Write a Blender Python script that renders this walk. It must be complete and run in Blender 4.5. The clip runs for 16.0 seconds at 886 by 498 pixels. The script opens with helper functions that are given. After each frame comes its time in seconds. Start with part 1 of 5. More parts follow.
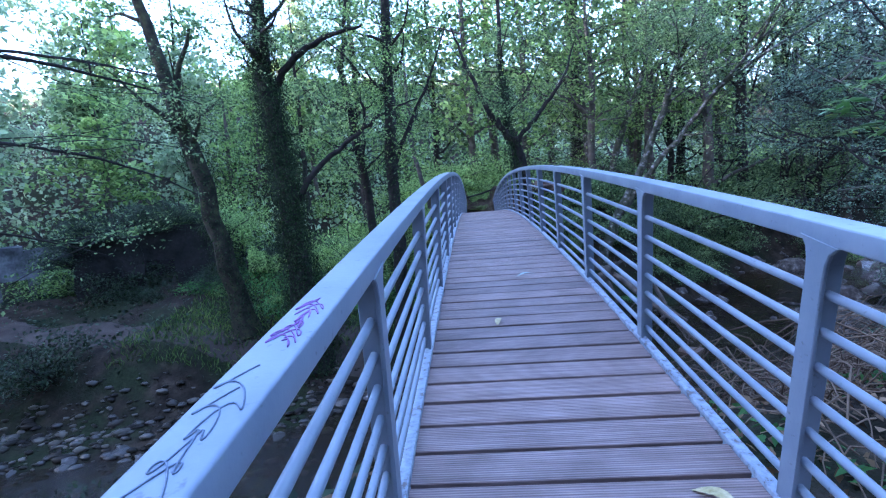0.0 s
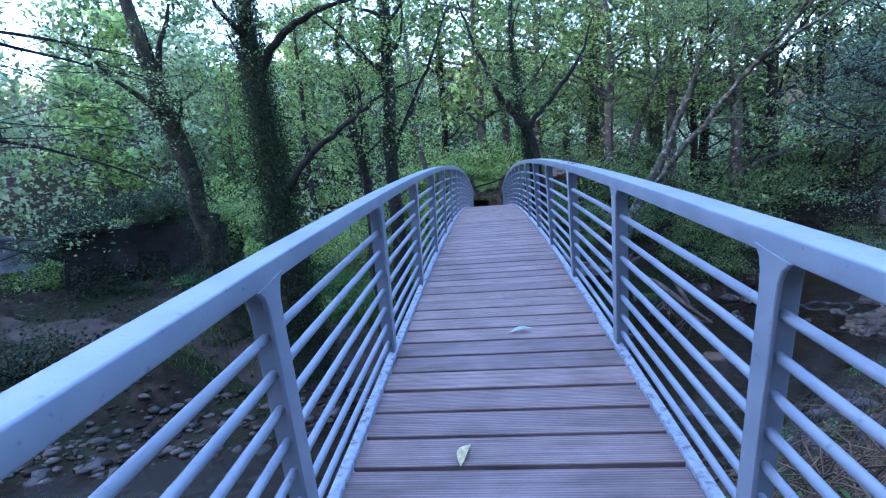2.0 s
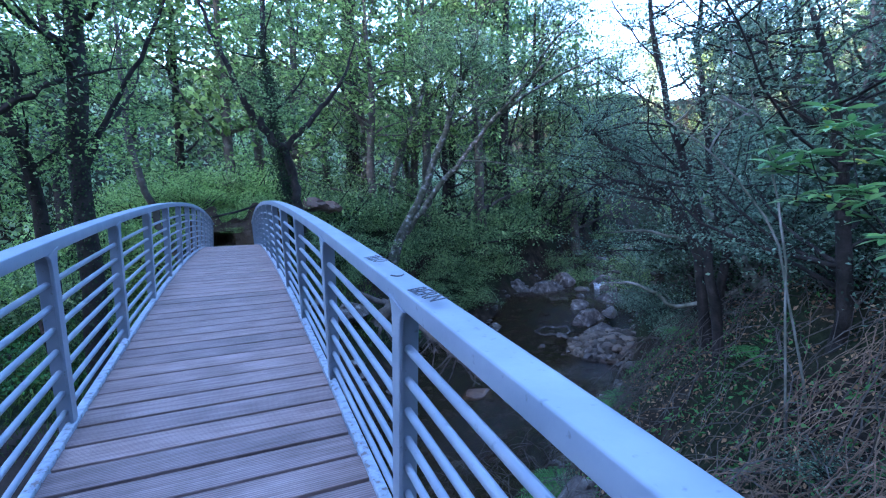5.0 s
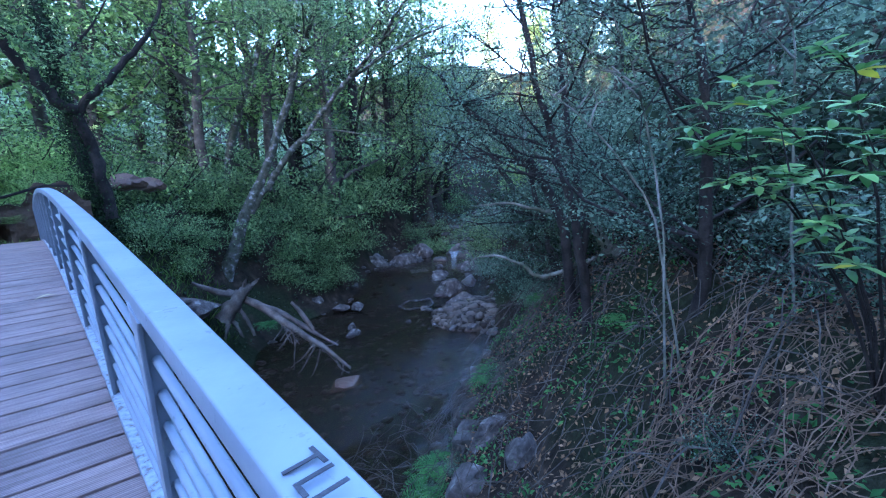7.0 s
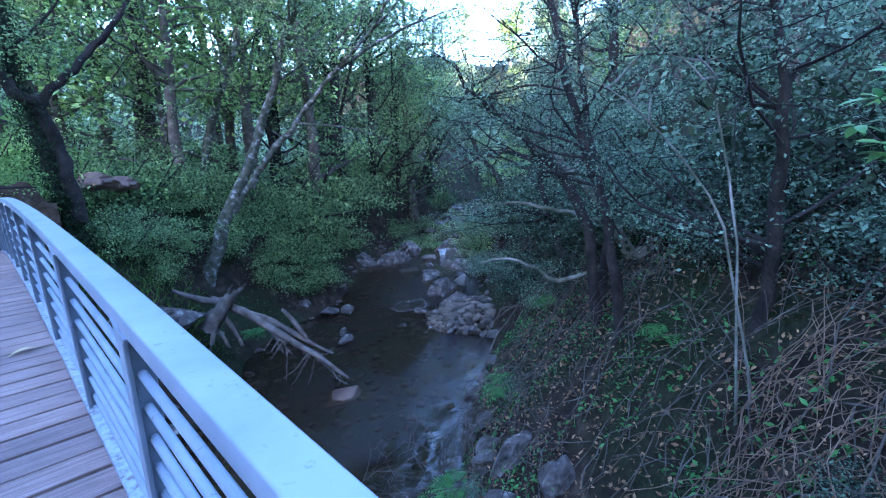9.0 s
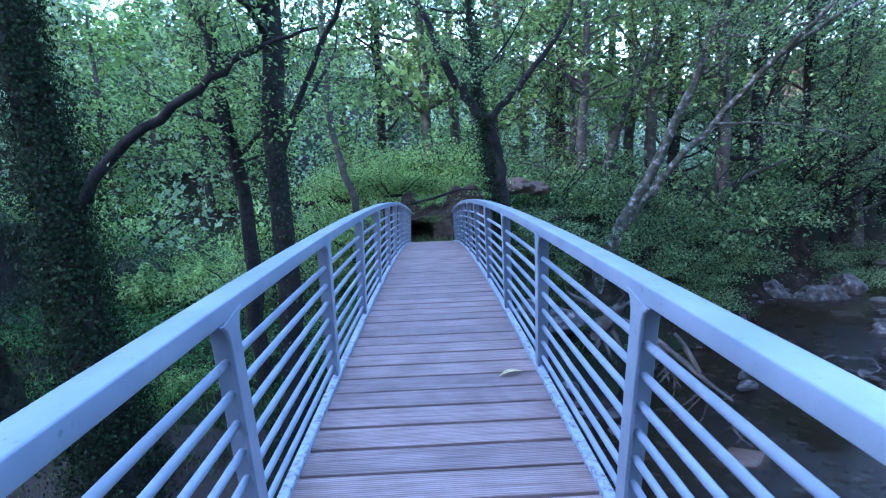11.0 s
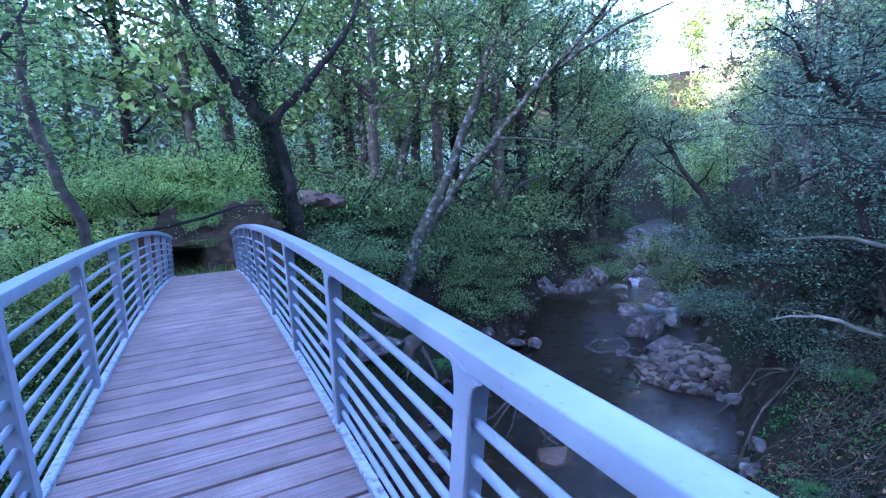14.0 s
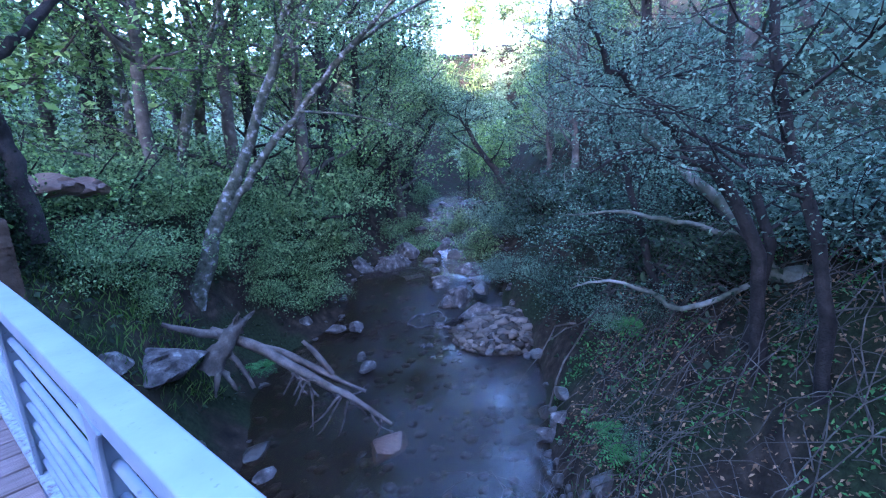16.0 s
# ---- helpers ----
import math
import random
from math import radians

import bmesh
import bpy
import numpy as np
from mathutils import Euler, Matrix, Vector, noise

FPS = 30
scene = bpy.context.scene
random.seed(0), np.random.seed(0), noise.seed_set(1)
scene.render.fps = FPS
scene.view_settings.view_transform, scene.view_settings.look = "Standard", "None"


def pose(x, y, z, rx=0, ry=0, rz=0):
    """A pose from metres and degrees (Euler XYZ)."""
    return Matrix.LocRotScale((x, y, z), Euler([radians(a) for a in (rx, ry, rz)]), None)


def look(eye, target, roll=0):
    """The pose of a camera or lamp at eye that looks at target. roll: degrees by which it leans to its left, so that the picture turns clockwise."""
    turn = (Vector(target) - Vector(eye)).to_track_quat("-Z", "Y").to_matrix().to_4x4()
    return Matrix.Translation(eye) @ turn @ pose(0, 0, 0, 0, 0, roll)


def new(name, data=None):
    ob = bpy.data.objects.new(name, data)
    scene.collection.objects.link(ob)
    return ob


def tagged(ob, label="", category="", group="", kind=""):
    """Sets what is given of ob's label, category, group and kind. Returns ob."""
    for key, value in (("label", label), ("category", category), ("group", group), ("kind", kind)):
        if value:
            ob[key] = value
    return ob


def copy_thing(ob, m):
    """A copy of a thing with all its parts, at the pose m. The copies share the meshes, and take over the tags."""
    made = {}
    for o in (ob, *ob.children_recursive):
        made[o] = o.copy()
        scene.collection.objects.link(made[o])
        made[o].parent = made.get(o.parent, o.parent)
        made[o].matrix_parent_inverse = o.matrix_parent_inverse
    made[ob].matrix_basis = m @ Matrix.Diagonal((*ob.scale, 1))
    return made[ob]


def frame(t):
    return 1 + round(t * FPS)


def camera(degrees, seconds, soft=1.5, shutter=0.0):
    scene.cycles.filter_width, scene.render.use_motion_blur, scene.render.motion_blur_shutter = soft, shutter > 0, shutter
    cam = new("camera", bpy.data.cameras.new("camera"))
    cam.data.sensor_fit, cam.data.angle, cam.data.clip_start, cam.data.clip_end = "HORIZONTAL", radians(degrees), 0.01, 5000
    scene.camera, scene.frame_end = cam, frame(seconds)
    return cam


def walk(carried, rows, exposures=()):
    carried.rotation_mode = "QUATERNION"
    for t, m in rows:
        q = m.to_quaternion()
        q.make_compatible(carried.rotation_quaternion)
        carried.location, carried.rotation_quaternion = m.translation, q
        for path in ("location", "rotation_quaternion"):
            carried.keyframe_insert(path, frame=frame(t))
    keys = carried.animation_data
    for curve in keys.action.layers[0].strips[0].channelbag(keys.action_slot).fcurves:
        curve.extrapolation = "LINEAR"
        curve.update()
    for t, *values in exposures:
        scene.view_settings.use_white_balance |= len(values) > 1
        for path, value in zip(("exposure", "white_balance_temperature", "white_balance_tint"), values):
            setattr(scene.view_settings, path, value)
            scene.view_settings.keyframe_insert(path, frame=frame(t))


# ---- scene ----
cam = camera(86.6, 16.0, soft=1.2)
ROWS = [
    (0.0, pose(-0.306, -0.195, 1.233, 84.33, 4.33, 3.64)),
    (0.5, pose(-0.220, 0.235, 1.255, 83.25, 4.0, 2.2)),
    (1.0, pose(-0.120, 0.546, 1.320, 82.57, 4.33, 4.61)),
    (1.5, pose(-0.068, 0.913, 1.319, 82.59, 4.70, 5.50)),
    (2.0, pose(-0.038, 1.291, 1.413, 82.71, 4.23, 5.24)),
    (2.5, pose(0.045, 1.650, 1.475, 82.72, 2.15, 7.1)),
    (3.0, pose(0.051, 2.109, 1.458, 81.88, 1.77, 6.33)),
    (3.5, pose(0.080, 2.494, 1.569, 82.24, 1.20, -0.81)),
    (4.0, pose(0.193, 2.922, 1.667, 83.08, 0.52, -8.41)),
    (4.5, pose(0.176, 3.385, 1.678, 85.36, 1.10, -15.57)),
    (5.0, pose(0.178, 3.706, 1.770, 84.10, 1.21, -23.54)),
    (7.5, pose(0.435, 5.202, 1.944, 79.58, 2.17, -43.66)),
    (8.0, pose(0.351, 5.527, 1.984, 79.38, 2.21, -44.89)),
    (8.5, pose(0.321, 5.833, 2.037, 79.21, 2.27, -45.47)),
    (9.0, pose(0.372, 6.169, 2.060, 79.03, 2.17, -44.96)),
    (9.5, pose(0.301, 6.520, 2.051, 79.47, 1.56, -33.96)),
    (10.0, pose(0.105, 6.969, 2.057, 80.13, 1.51, -16.30)),
    (12.5, pose(-0.032, 8.311, 2.108, 82.40, 2.27, 2.54)),
    (13.0, pose(-0.015, 8.690, 2.115, 82.75, 2.5, 0.6)),
    (13.5, pose(-0.020, 9.005, 2.150, 82.03, 1.84, -12.14)),
    (14.0, pose(0.11, 9.317, 2.169, 81.7, 2.3, -26.95)),
    (14.5, pose(0.255, 9.589, 2.190, 80.60, 1.91, -35.72)),
    (15.0, pose(0.315, 9.772, 2.216, 79.19, 2.06, -41.56)),
    (15.5, pose(0.363, 10.010, 2.248, 78.16, 1.68, -45.75)),
    (16.0, pose(0.368, 10.262, 2.336, 77.70, 2.05, -50.58)),
]
walk(cam, ROWS, [(0.0, 4.12, 4920, 34), (3.0, 4.2, 5080, 34), (5.0, 4.05, 4700, 30), (9.0, 4.4, 4580, 30), (12.5, 4.32, 4900, 33), (13.5, 4.35, 4700, 40), (16.0, 4.57, 4480, 41)])

# ---- world, sun, exposure ----
SUN_AZ, SUN_EL = radians(236), radians(6)      # low evening sun behind the hill where the walk begins
world = bpy.data.worlds.new("World")
scene.world = world
world.use_nodes = True
wn = world.node_tree
sky = wn.nodes.new("ShaderNodeTexSky")
sky.sky_type = "NISHITA"
sky.sun_disc = False
sky.sun_elevation, sky.sun_rotation = SUN_EL, SUN_AZ
wn.nodes["Background"].inputs[1].default_value = 0.15
wn.links.new(sky.outputs[0], wn.nodes["Background"].inputs[0])
sun = new("sun", bpy.data.lights.new("sun", "SUN"))
sun.data.energy, sun.data.angle, sun.data.color = 2.2, radians(0.5), (1.0, 0.66, 0.36)
sun_from = Vector((math.sin(SUN_AZ) * math.cos(SUN_EL), math.cos(SUN_AZ) * math.cos(SUN_EL), math.sin(SUN_EL)))
sun.matrix_world = look(sun_from * 300, (0, 0, 0))

# ---- materials ----
MATS = {}


def mat_base(name):
    m = bpy.data.materials.new(name)
    m.use_nodes = True
    MATS[name] = m
    return m, m.node_tree, m.node_tree.nodes["Principled BSDF"]


def node(nt, kind, **values):
    n = nt.nodes.new(kind)
    for key, value in values.items():
        n.inputs[key.replace("_", " ")].default_value = value
    return n


def ramp(nt, fac, stops):
    r = nt.nodes.new("ShaderNodeValToRGB")
    r.color_ramp.elements[0].position, r.color_ramp.elements[0].color = stops[0][0], (*stops[0][1], 1)
    r.color_ramp.elements[1].position, r.color_ramp.elements[1].color = stops[-1][0], (*stops[-1][1], 1)
    for p, c in stops[1:-1]:
        e = r.color_ramp.elements.new(p)
        e.color = (*c, 1)
    nt.links.new(fac, r.inputs[0])
    return r.outputs[0]


def coords(nt, kind="Object"):
    return nt.nodes.new("ShaderNodeTexCoord").outputs[kind]


def world_pos(nt):
    return nt.nodes.new("ShaderNodeNewGeometry").outputs["Position"]


def noise_tex(nt, vec, scale, detail=4.0, rough=0.55):
    n = node(nt, "ShaderNodeTexNoise", Scale=scale, Detail=detail, Roughness=rough)
    nt.links.new(vec, n.inputs["Vector"])
    return n.outputs["Fac"]


def mix(nt, fac, a, b, mode="MIX"):
    n = nt.nodes.new("ShaderNodeMix")
    n.data_type, n.blend_type = "RGBA", mode
    for sock, value in ((n.inputs[0], fac), (n.inputs[6], a), (n.inputs[7], b)):
        if isinstance(value, (int, float)):
            sock.default_value = value
        elif isinstance(value, tuple):
            sock.default_value = (*value, 1)
        else:
            nt.links.new(value, sock)
    return n.outputs[2]


def bump(nt, bsdf, height, strength=0.4, distance=0.01):
    b = node(nt, "ShaderNodeBump", Strength=strength, Distance=distance)
    nt.links.new(height, b.inputs["Height"])
    nt.links.new(b.outputs[0], bsdf.inputs["Normal"])


def simple(name, stops, scale, rough=0.7, metal=0.0, bump_s=0.4, bump_d=0.01, fine=60.0, spec=0.5):
    """Two-scale noise between colours, with fine relief."""
    m, nt, b = mat_base(name)
    p = world_pos(nt)
    big, small = noise_tex(nt, p, scale, 5), noise_tex(nt, p, fine, 3)
    c = ramp(nt, big, stops)
    c = mix(nt, 0.35, c, ramp(nt, small, [(0.3, (0.25, 0.25, 0.25)), (0.7, (1, 1, 1))]), "MULTIPLY")
    nt.links.new(c, b.inputs["Base Color"])
    b.inputs["Roughness"].default_value, b.inputs["Metallic"].default_value = rough, metal
    b.inputs["Specular IOR Level"].default_value = spec
    bump(nt, b, small, bump_s, bump_d)
    return m


def leaf_mat(name, dark, mid, light, gloss=0.45, through_light=0.45, rare=None, spec=0.12):
    m, nt, b = mat_base(name)
    g = nt.nodes.new("ShaderNodeNewGeometry")
    stops = [(0.0, dark), (0.5, mid), (0.93, light)]
    if rare:
        stops[-1] = (0.955, light)
        stops.append((0.985, rare))
    c = ramp(nt, g.outputs["Random Per Island"], stops)
    big = noise_tex(nt, g.outputs["Position"], 0.45, 2)
    c = mix(nt, 0.6, c, ramp(nt, big, [(0.35, (0.55, 0.6, 0.6)), (0.65, (1.25, 1.2, 1.0))]), "MULTIPLY")
    nt.links.new(c, b.inputs["Base Color"])
    b.inputs["Roughness"].default_value = gloss
    b.inputs["Specular IOR Level"].default_value = spec
    t = nt.nodes.new("ShaderNodeBsdfTranslucent")
    nt.links.new(c, t.inputs[0])
    ms = nt.nodes.new("ShaderNodeMixShader")
    ms.inputs[0].default_value = through_light
    nt.links.new(b.outputs[0], ms.inputs[1])
    nt.links.new(t.outputs[0], ms.inputs[2])
    nt.links.new(ms.outputs[0], nt.nodes["Material Output"].inputs[0])
    return m


LEAF_ALDER = leaf_mat("leaf_alder", (0.04, 0.07, 0.035), (0.18, 0.28, 0.125), (0.38, 0.52, 0.23), 0.5, 0.45)
LEAF_LIGHT = leaf_mat("leaf_light", (0.055, 0.1, 0.035), (0.26, 0.41, 0.12), (0.48, 0.66, 0.24), 0.5, 0.45)
# green darkened to hold the black shadow of the understory
LEAF_SHADED = leaf_mat("leaf_shaded", (0.018, 0.03, 0.018), (0.038, 0.06, 0.035), (0.085, 0.12, 0.07), 0.4, 0.3)
LEAF_IVY = leaf_mat("leaf_ivy", (0.008, 0.016, 0.007), (0.024, 0.042, 0.02), (0.06, 0.095, 0.045), 0.6, 0.2)
LEAF_GREY = leaf_mat("leaf_grey", (0.04, 0.065, 0.05), (0.14, 0.21, 0.15), (0.3, 0.42, 0.3), 0.6, 0.4)
LEAF_SCRUB = leaf_mat("leaf_scrub", (0.022, 0.034, 0.025), (0.075, 0.115, 0.08), (0.2, 0.29, 0.2), 0.6, 0.35)
LEAF_LAUREL = leaf_mat("leaf_laurel", (0.08, 0.2, 0.06), (0.16, 0.33, 0.09), (0.3, 0.5, 0.16), 0.28, 0.3, (0.7, 0.62, 0.05), 0.5)
LEAF_FERN = leaf_mat("leaf_fern", (0.06, 0.15, 0.045), (0.09, 0.225, 0.0675), (0.15, 0.33, 0.105), 0.5, 0.4)
LITTER = leaf_mat("leaf_litter", (0.1, 0.068, 0.045), (0.22, 0.135, 0.075), (0.42, 0.27, 0.16), 0.6, 0.1)
GRASS = leaf_mat("grass_blades", (0.04, 0.085, 0.018), (0.09, 0.17, 0.036), (0.2, 0.27, 0.08), 0.6, 0.4)
# far leaves: haze and glow of the open slope lightened into the green
LEAF_HAZE = leaf_mat("leaf_far_haze", (0.2, 0.29, 0.17), (0.38, 0.5, 0.3), (0.52, 0.64, 0.42), 0.6, 0.35)

BARK = simple("bark", [(0.3, (0.06, 0.05, 0.042)), (0.55, (0.12, 0.105, 0.088)), (0.75, (0.22, 0.21, 0.18))], 3.0, 0.9, 0, 0.9, 0.03, 25, 0.2)
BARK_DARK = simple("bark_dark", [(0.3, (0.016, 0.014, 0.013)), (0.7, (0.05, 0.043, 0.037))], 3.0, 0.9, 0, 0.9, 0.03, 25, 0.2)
BARK_PALE = simple("bark_pale", [(0.3, (0.055, 0.065, 0.035)), (0.5, (0.14, 0.145, 0.11)), (0.7, (0.3, 0.29, 0.26))], 2.2, 0.85, 0, 0.7, 0.02, 18, 0.2)
BARK_MOSSY = simple("bark_mossy", [(0.3, (0.018, 0.017, 0.012)), (0.5, (0.045, 0.042, 0.03)), (0.68, (0.085, 0.09, 0.04))], 3.0, 0.9, 0, 0.9, 0.03, 25, 0.2)
BARK_LICHEN = simple("bark_lichen", [(0.3, (0.03, 0.034, 0.022)), (0.48, (0.085, 0.09, 0.06)), (0.56, (0.11, 0.105, 0.09)), (0.64, (0.3, 0.3, 0.28))], 4.5, 0.9, 0, 0.9, 0.03, 22, 0.2)
CANE = simple("dry_cane", [(0.3, (0.09, 0.06, 0.04)), (0.7, (0.3, 0.21, 0.14))], 3.0, 0.85, 0, 0.5, 0.01, 40, 0.2)
DEADWOOD = simple("dead_wood", [(0.3, (0.06, 0.05, 0.042)), (0.7, (0.22, 0.19, 0.165))], 2.5, 0.85, 0, 0.8, 0.02, 30, 0.2)
ROCK = simple("rock", [(0.3, (0.03, 0.026, 0.023)), (0.45, (0.085, 0.076, 0.07)), (0.58, (0.16, 0.145, 0.135)), (0.68, (0.34, 0.33, 0.31))], 3.4, 0.75, 0, 1.0, 0.05, 18, 0.3)
ROCK_WET = simple("rock_wet", [(0.25, (0.03, 0.026, 0.022)), (0.7, (0.1, 0.085, 0.07))], 1.6, 0.35, 0, 0.8, 0.03, 14, 0.5)
ROCK_PEBBLE = leaf_mat("pebbles", (0.018, 0.015, 0.012), (0.04, 0.033, 0.027), (0.17, 0.15, 0.13), 0.4, 0.0)
ROCK_GRAVEL = leaf_mat("gravel", (0.025, 0.021, 0.018), (0.07, 0.06, 0.052), (0.17, 0.145, 0.13), 0.6, 0.0)
ROCK_RUST = simple("rock_rust", [(0.25, (0.08, 0.045, 0.03)), (0.7, (0.21, 0.13, 0.09))], 1.6, 0.5, 0, 0.8, 0.03, 14, 0.5)
# masonry blackened to carry the deep shade round the shed
STONEWALL_SHADED = simple("old_masonry_shaded", [(0.25, (0.012, 0.011, 0.01)), (0.7, (0.045, 0.041, 0.037))], 1.2, 0.9, 0, 0.9, 0.04, 9, 0.2)
PLASTER = simple("old_plaster", [(0.3, (0.04, 0.04, 0.04)), (0.5, (0.13, 0.13, 0.13)), (0.7, (0.24, 0.24, 0.235))], 1.0, 0.9, 0, 0.8, 0.03, 8, 0.2)
EARTH_WALL = simple("earth_bank", [(0.25, (0.03, 0.022, 0.015)), (0.5, (0.08, 0.058, 0.04)), (0.75, (0.15, 0.11, 0.075))], 1.1, 0.95, 0, 1.0, 0.05, 8, 0.1)


def ground_mat():
    m, nt, b = mat_base("woodland_ground")
    p = world_pos(nt)
    soil = ramp(nt, noise_tex(nt, p, 2.2, 6), [(0.3, (0.014, 0.011, 0.009)), (0.55, (0.036, 0.028, 0.02)), (0.75, (0.09, 0.068, 0.048))])
    moss = ramp(nt, noise_tex(nt, p, 9, 4), [(0.3, (0.012, 0.016, 0.008)), (0.7, (0.034, 0.044, 0.02))])
    patch = ramp(nt, noise_tex(nt, p, 0.35, 4), [(0.45, (0, 0, 0)), (0.58, (1, 1, 1))])
    c = mix(nt, patch, soil, moss)
    nt.links.new(c, b.inputs["Base Color"])
    b.inputs["Roughness"].default_value = 0.95
    b.inputs["Specular IOR Level"].default_value = 0.1
    bump(nt, b, noise_tex(nt, p, 14, 5), 0.9, 0.06)
    return m


GROUND = ground_mat()
PATH_DIRT = simple("path_dirt", [(0.3, (0.045, 0.034, 0.027)), (0.7, (0.11, 0.088, 0.074))], 1.4, 0.95, 0, 0.5, 0.02, 22, 0.1)


def rail_mat():
    m, nt, b = mat_base("painted_steel")
    p = world_pos(nt)
    grime = ramp(nt, noise_tex(nt, p, 5, 6), [(0.35, (0.2, 0.24, 0.29)), (0.6, (0.25, 0.29, 0.34))])
    spots = ramp(nt, noise_tex(nt, p, 45, 3), [(0.64, (1, 1, 1)), (0.74, (0.5, 0.47, 0.44))])
    nt.links.new(mix(nt, 0.7, grime, spots, "MULTIPLY"), b.inputs["Base Color"])
    b.inputs["Roughness"].default_value = 0.42
    bump(nt, b, noise_tex(nt, p, 70, 3), 0.15, 0.003)
    return m


RAIL = rail_mat()


def worn_mat():
    m, nt, b = mat_base("flaking_paint")
    p = world_pos(nt)
    f = ramp(nt, noise_tex(nt, p, 28, 5, 0.65), [(0.38, (0.16, 0.14, 0.13)), (0.44, (0.26, 0.3, 0.35)), (0.6, (0.36, 0.41, 0.47))])
    nt.links.new(f, b.inputs["Base Color"])
    b.inputs["Roughness"].default_value = 0.6
    bump(nt, b, noise_tex(nt, p, 28, 5), 0.7, 0.006)
    return m


WORN = worn_mat()


def plank_mat():
    m, nt, b = mat_base("deck_board")
    oc = coords(nt)
    info = nt.nodes.new("ShaderNodeObjectInfo")
    off = nt.nodes.new("ShaderNodeVectorMath")
    off.operation = "ADD"
    comb = nt.nodes.new("ShaderNodeCombineXYZ")
    mul = nt.nodes.new("ShaderNodeMath")
    mul.operation, mul.inputs[1].default_value = "MULTIPLY", 37.0
    nt.links.new(info.outputs["Random"], mul.inputs[0])
    nt.links.new(mul.outputs[0], comb.inputs[0])
    nt.links.new(oc, off.inputs[0])
    nt.links.new(comb.outputs[0], off.inputs[1])
    sc = nt.nodes.new("ShaderNodeMapping")
    sc.inputs["Scale"].default_value = (1.2, 26, 20)
    nt.links.new(off.outputs[0], sc.inputs[0])
    grain = noise_tex(nt, sc.outputs[0], 2.0, 6, 0.6)
    c = ramp(nt, grain, [(0.3, (0.21, 0.145, 0.13)), (0.5, (0.33, 0.245, 0.22)), (0.72, (0.45, 0.35, 0.32))])
    tone = ramp(nt, info.outputs["Random"], [(0.0, (0.78, 0.78, 0.8)), (1.0, (1.12, 1.08, 1.06))])
    c = mix(nt, 1.0, c, tone, "MULTIPLY")
    dirt = ramp(nt, noise_tex(nt, off.outputs[0], 3.5, 5), [(0.35, (0.6, 0.58, 0.56)), (0.6, (1, 1, 1))])
    c = mix(nt, 0.7, c, dirt, "MULTIPLY")
    wave = node(nt, "ShaderNodeTexWave", Scale=26.0, Distortion=0.15)
    wave.bands_direction = "Y"
    nt.links.new(oc, wave.inputs["Vector"])
    # shade inside the grooves, painted into the board colour as darker bands
    groove_shade = ramp(nt, wave.outputs["Fac"], [(0.12, (0.45, 0.45, 0.45)), (0.4, (1, 1, 1))])
    c = mix(nt, 0.75, c, groove_shade, "MULTIPLY")
    nt.links.new(c, b.inputs["Base Color"])
    b.inputs["Roughness"].default_value = 0.62
    bump(nt, b, wave.outputs["Fac"], 0.5, 0.004)
    return m


PLANK = plank_mat()


def water_mat():
    m, nt, b = mat_base("stream_water")
    p = world_pos(nt)
    b.inputs["Base Color"].default_value = (0.24, 0.18, 0.115, 1)
    b.inputs["Roughness"].default_value = 0.02
    b.inputs["IOR"].default_value = 1.33
    b.inputs["Transmission Weight"].default_value = 0.95
    b.inputs["Specular IOR Level"].default_value = 0.16
    # long swells, ripples, and stretches where the stream runs over stones
    n1, n2, n3 = noise_tex(nt, p, 1.6, 2), noise_tex(nt, p, 8.0, 3), noise_tex(nt, p, 24.0, 2)
    riffle = ramp(nt, noise_tex(nt, p, 0.3, 3), [(0.4, (0.03, 0.03, 0.03)), (0.55, (1, 1, 1))])
    fine = mix(nt, 1.0, mix(nt, 0.3, n2, n3), riffle, "MULTIPLY")
    add = nt.nodes.new("ShaderNodeMath")
    nt.links.new(n1, add.inputs[0])
    nt.links.new(fine, add.inputs[1])
    bn = node(nt, "ShaderNodeBump", Strength=1.0, Distance=0.06)
    nt.links.new(add.outputs[0], bn.inputs["Height"])
    nt.links.new(bn.outputs[0], b.inputs["Normal"])
    return m


WATER = water_mat()
FOAM = simple("white_water", [(0.3, (0.12, 0.13, 0.15)), (0.7, (0.5, 0.53, 0.57))], 9.0, 0.2, 0, 0.8, 0.03, 30)
INK_PURPLE = simple("purple_ink", [(0.3, (0.26, 0.1, 0.36)), (0.7, (0.36, 0.17, 0.47))], 20, 0.5)
INK_GREY = simple("grey_ink", [(0.3, (0.15, 0.19, 0.26)), (0.7, (0.21, 0.26, 0.34))], 20, 0.5)
INK_BLACK = simple("black_ink", [(0.3, (0.02, 0.02, 0.03)), (0.7, (0.06, 0.06, 0.07))], 20, 0.5)
YELLOW_LEAF = simple("yellow_leaf", [(0.3, (0.5, 0.4, 0.15)), (0.7, (0.72, 0.62, 0.35))], 30, 0.6)
GREEN_LEAF = simple("pale_green_leaf", [(0.3, (0.3, 0.42, 0.36)), (0.7, (0.42, 0.55, 0.48))], 30, 0.5)

# ---- mesh helpers ----


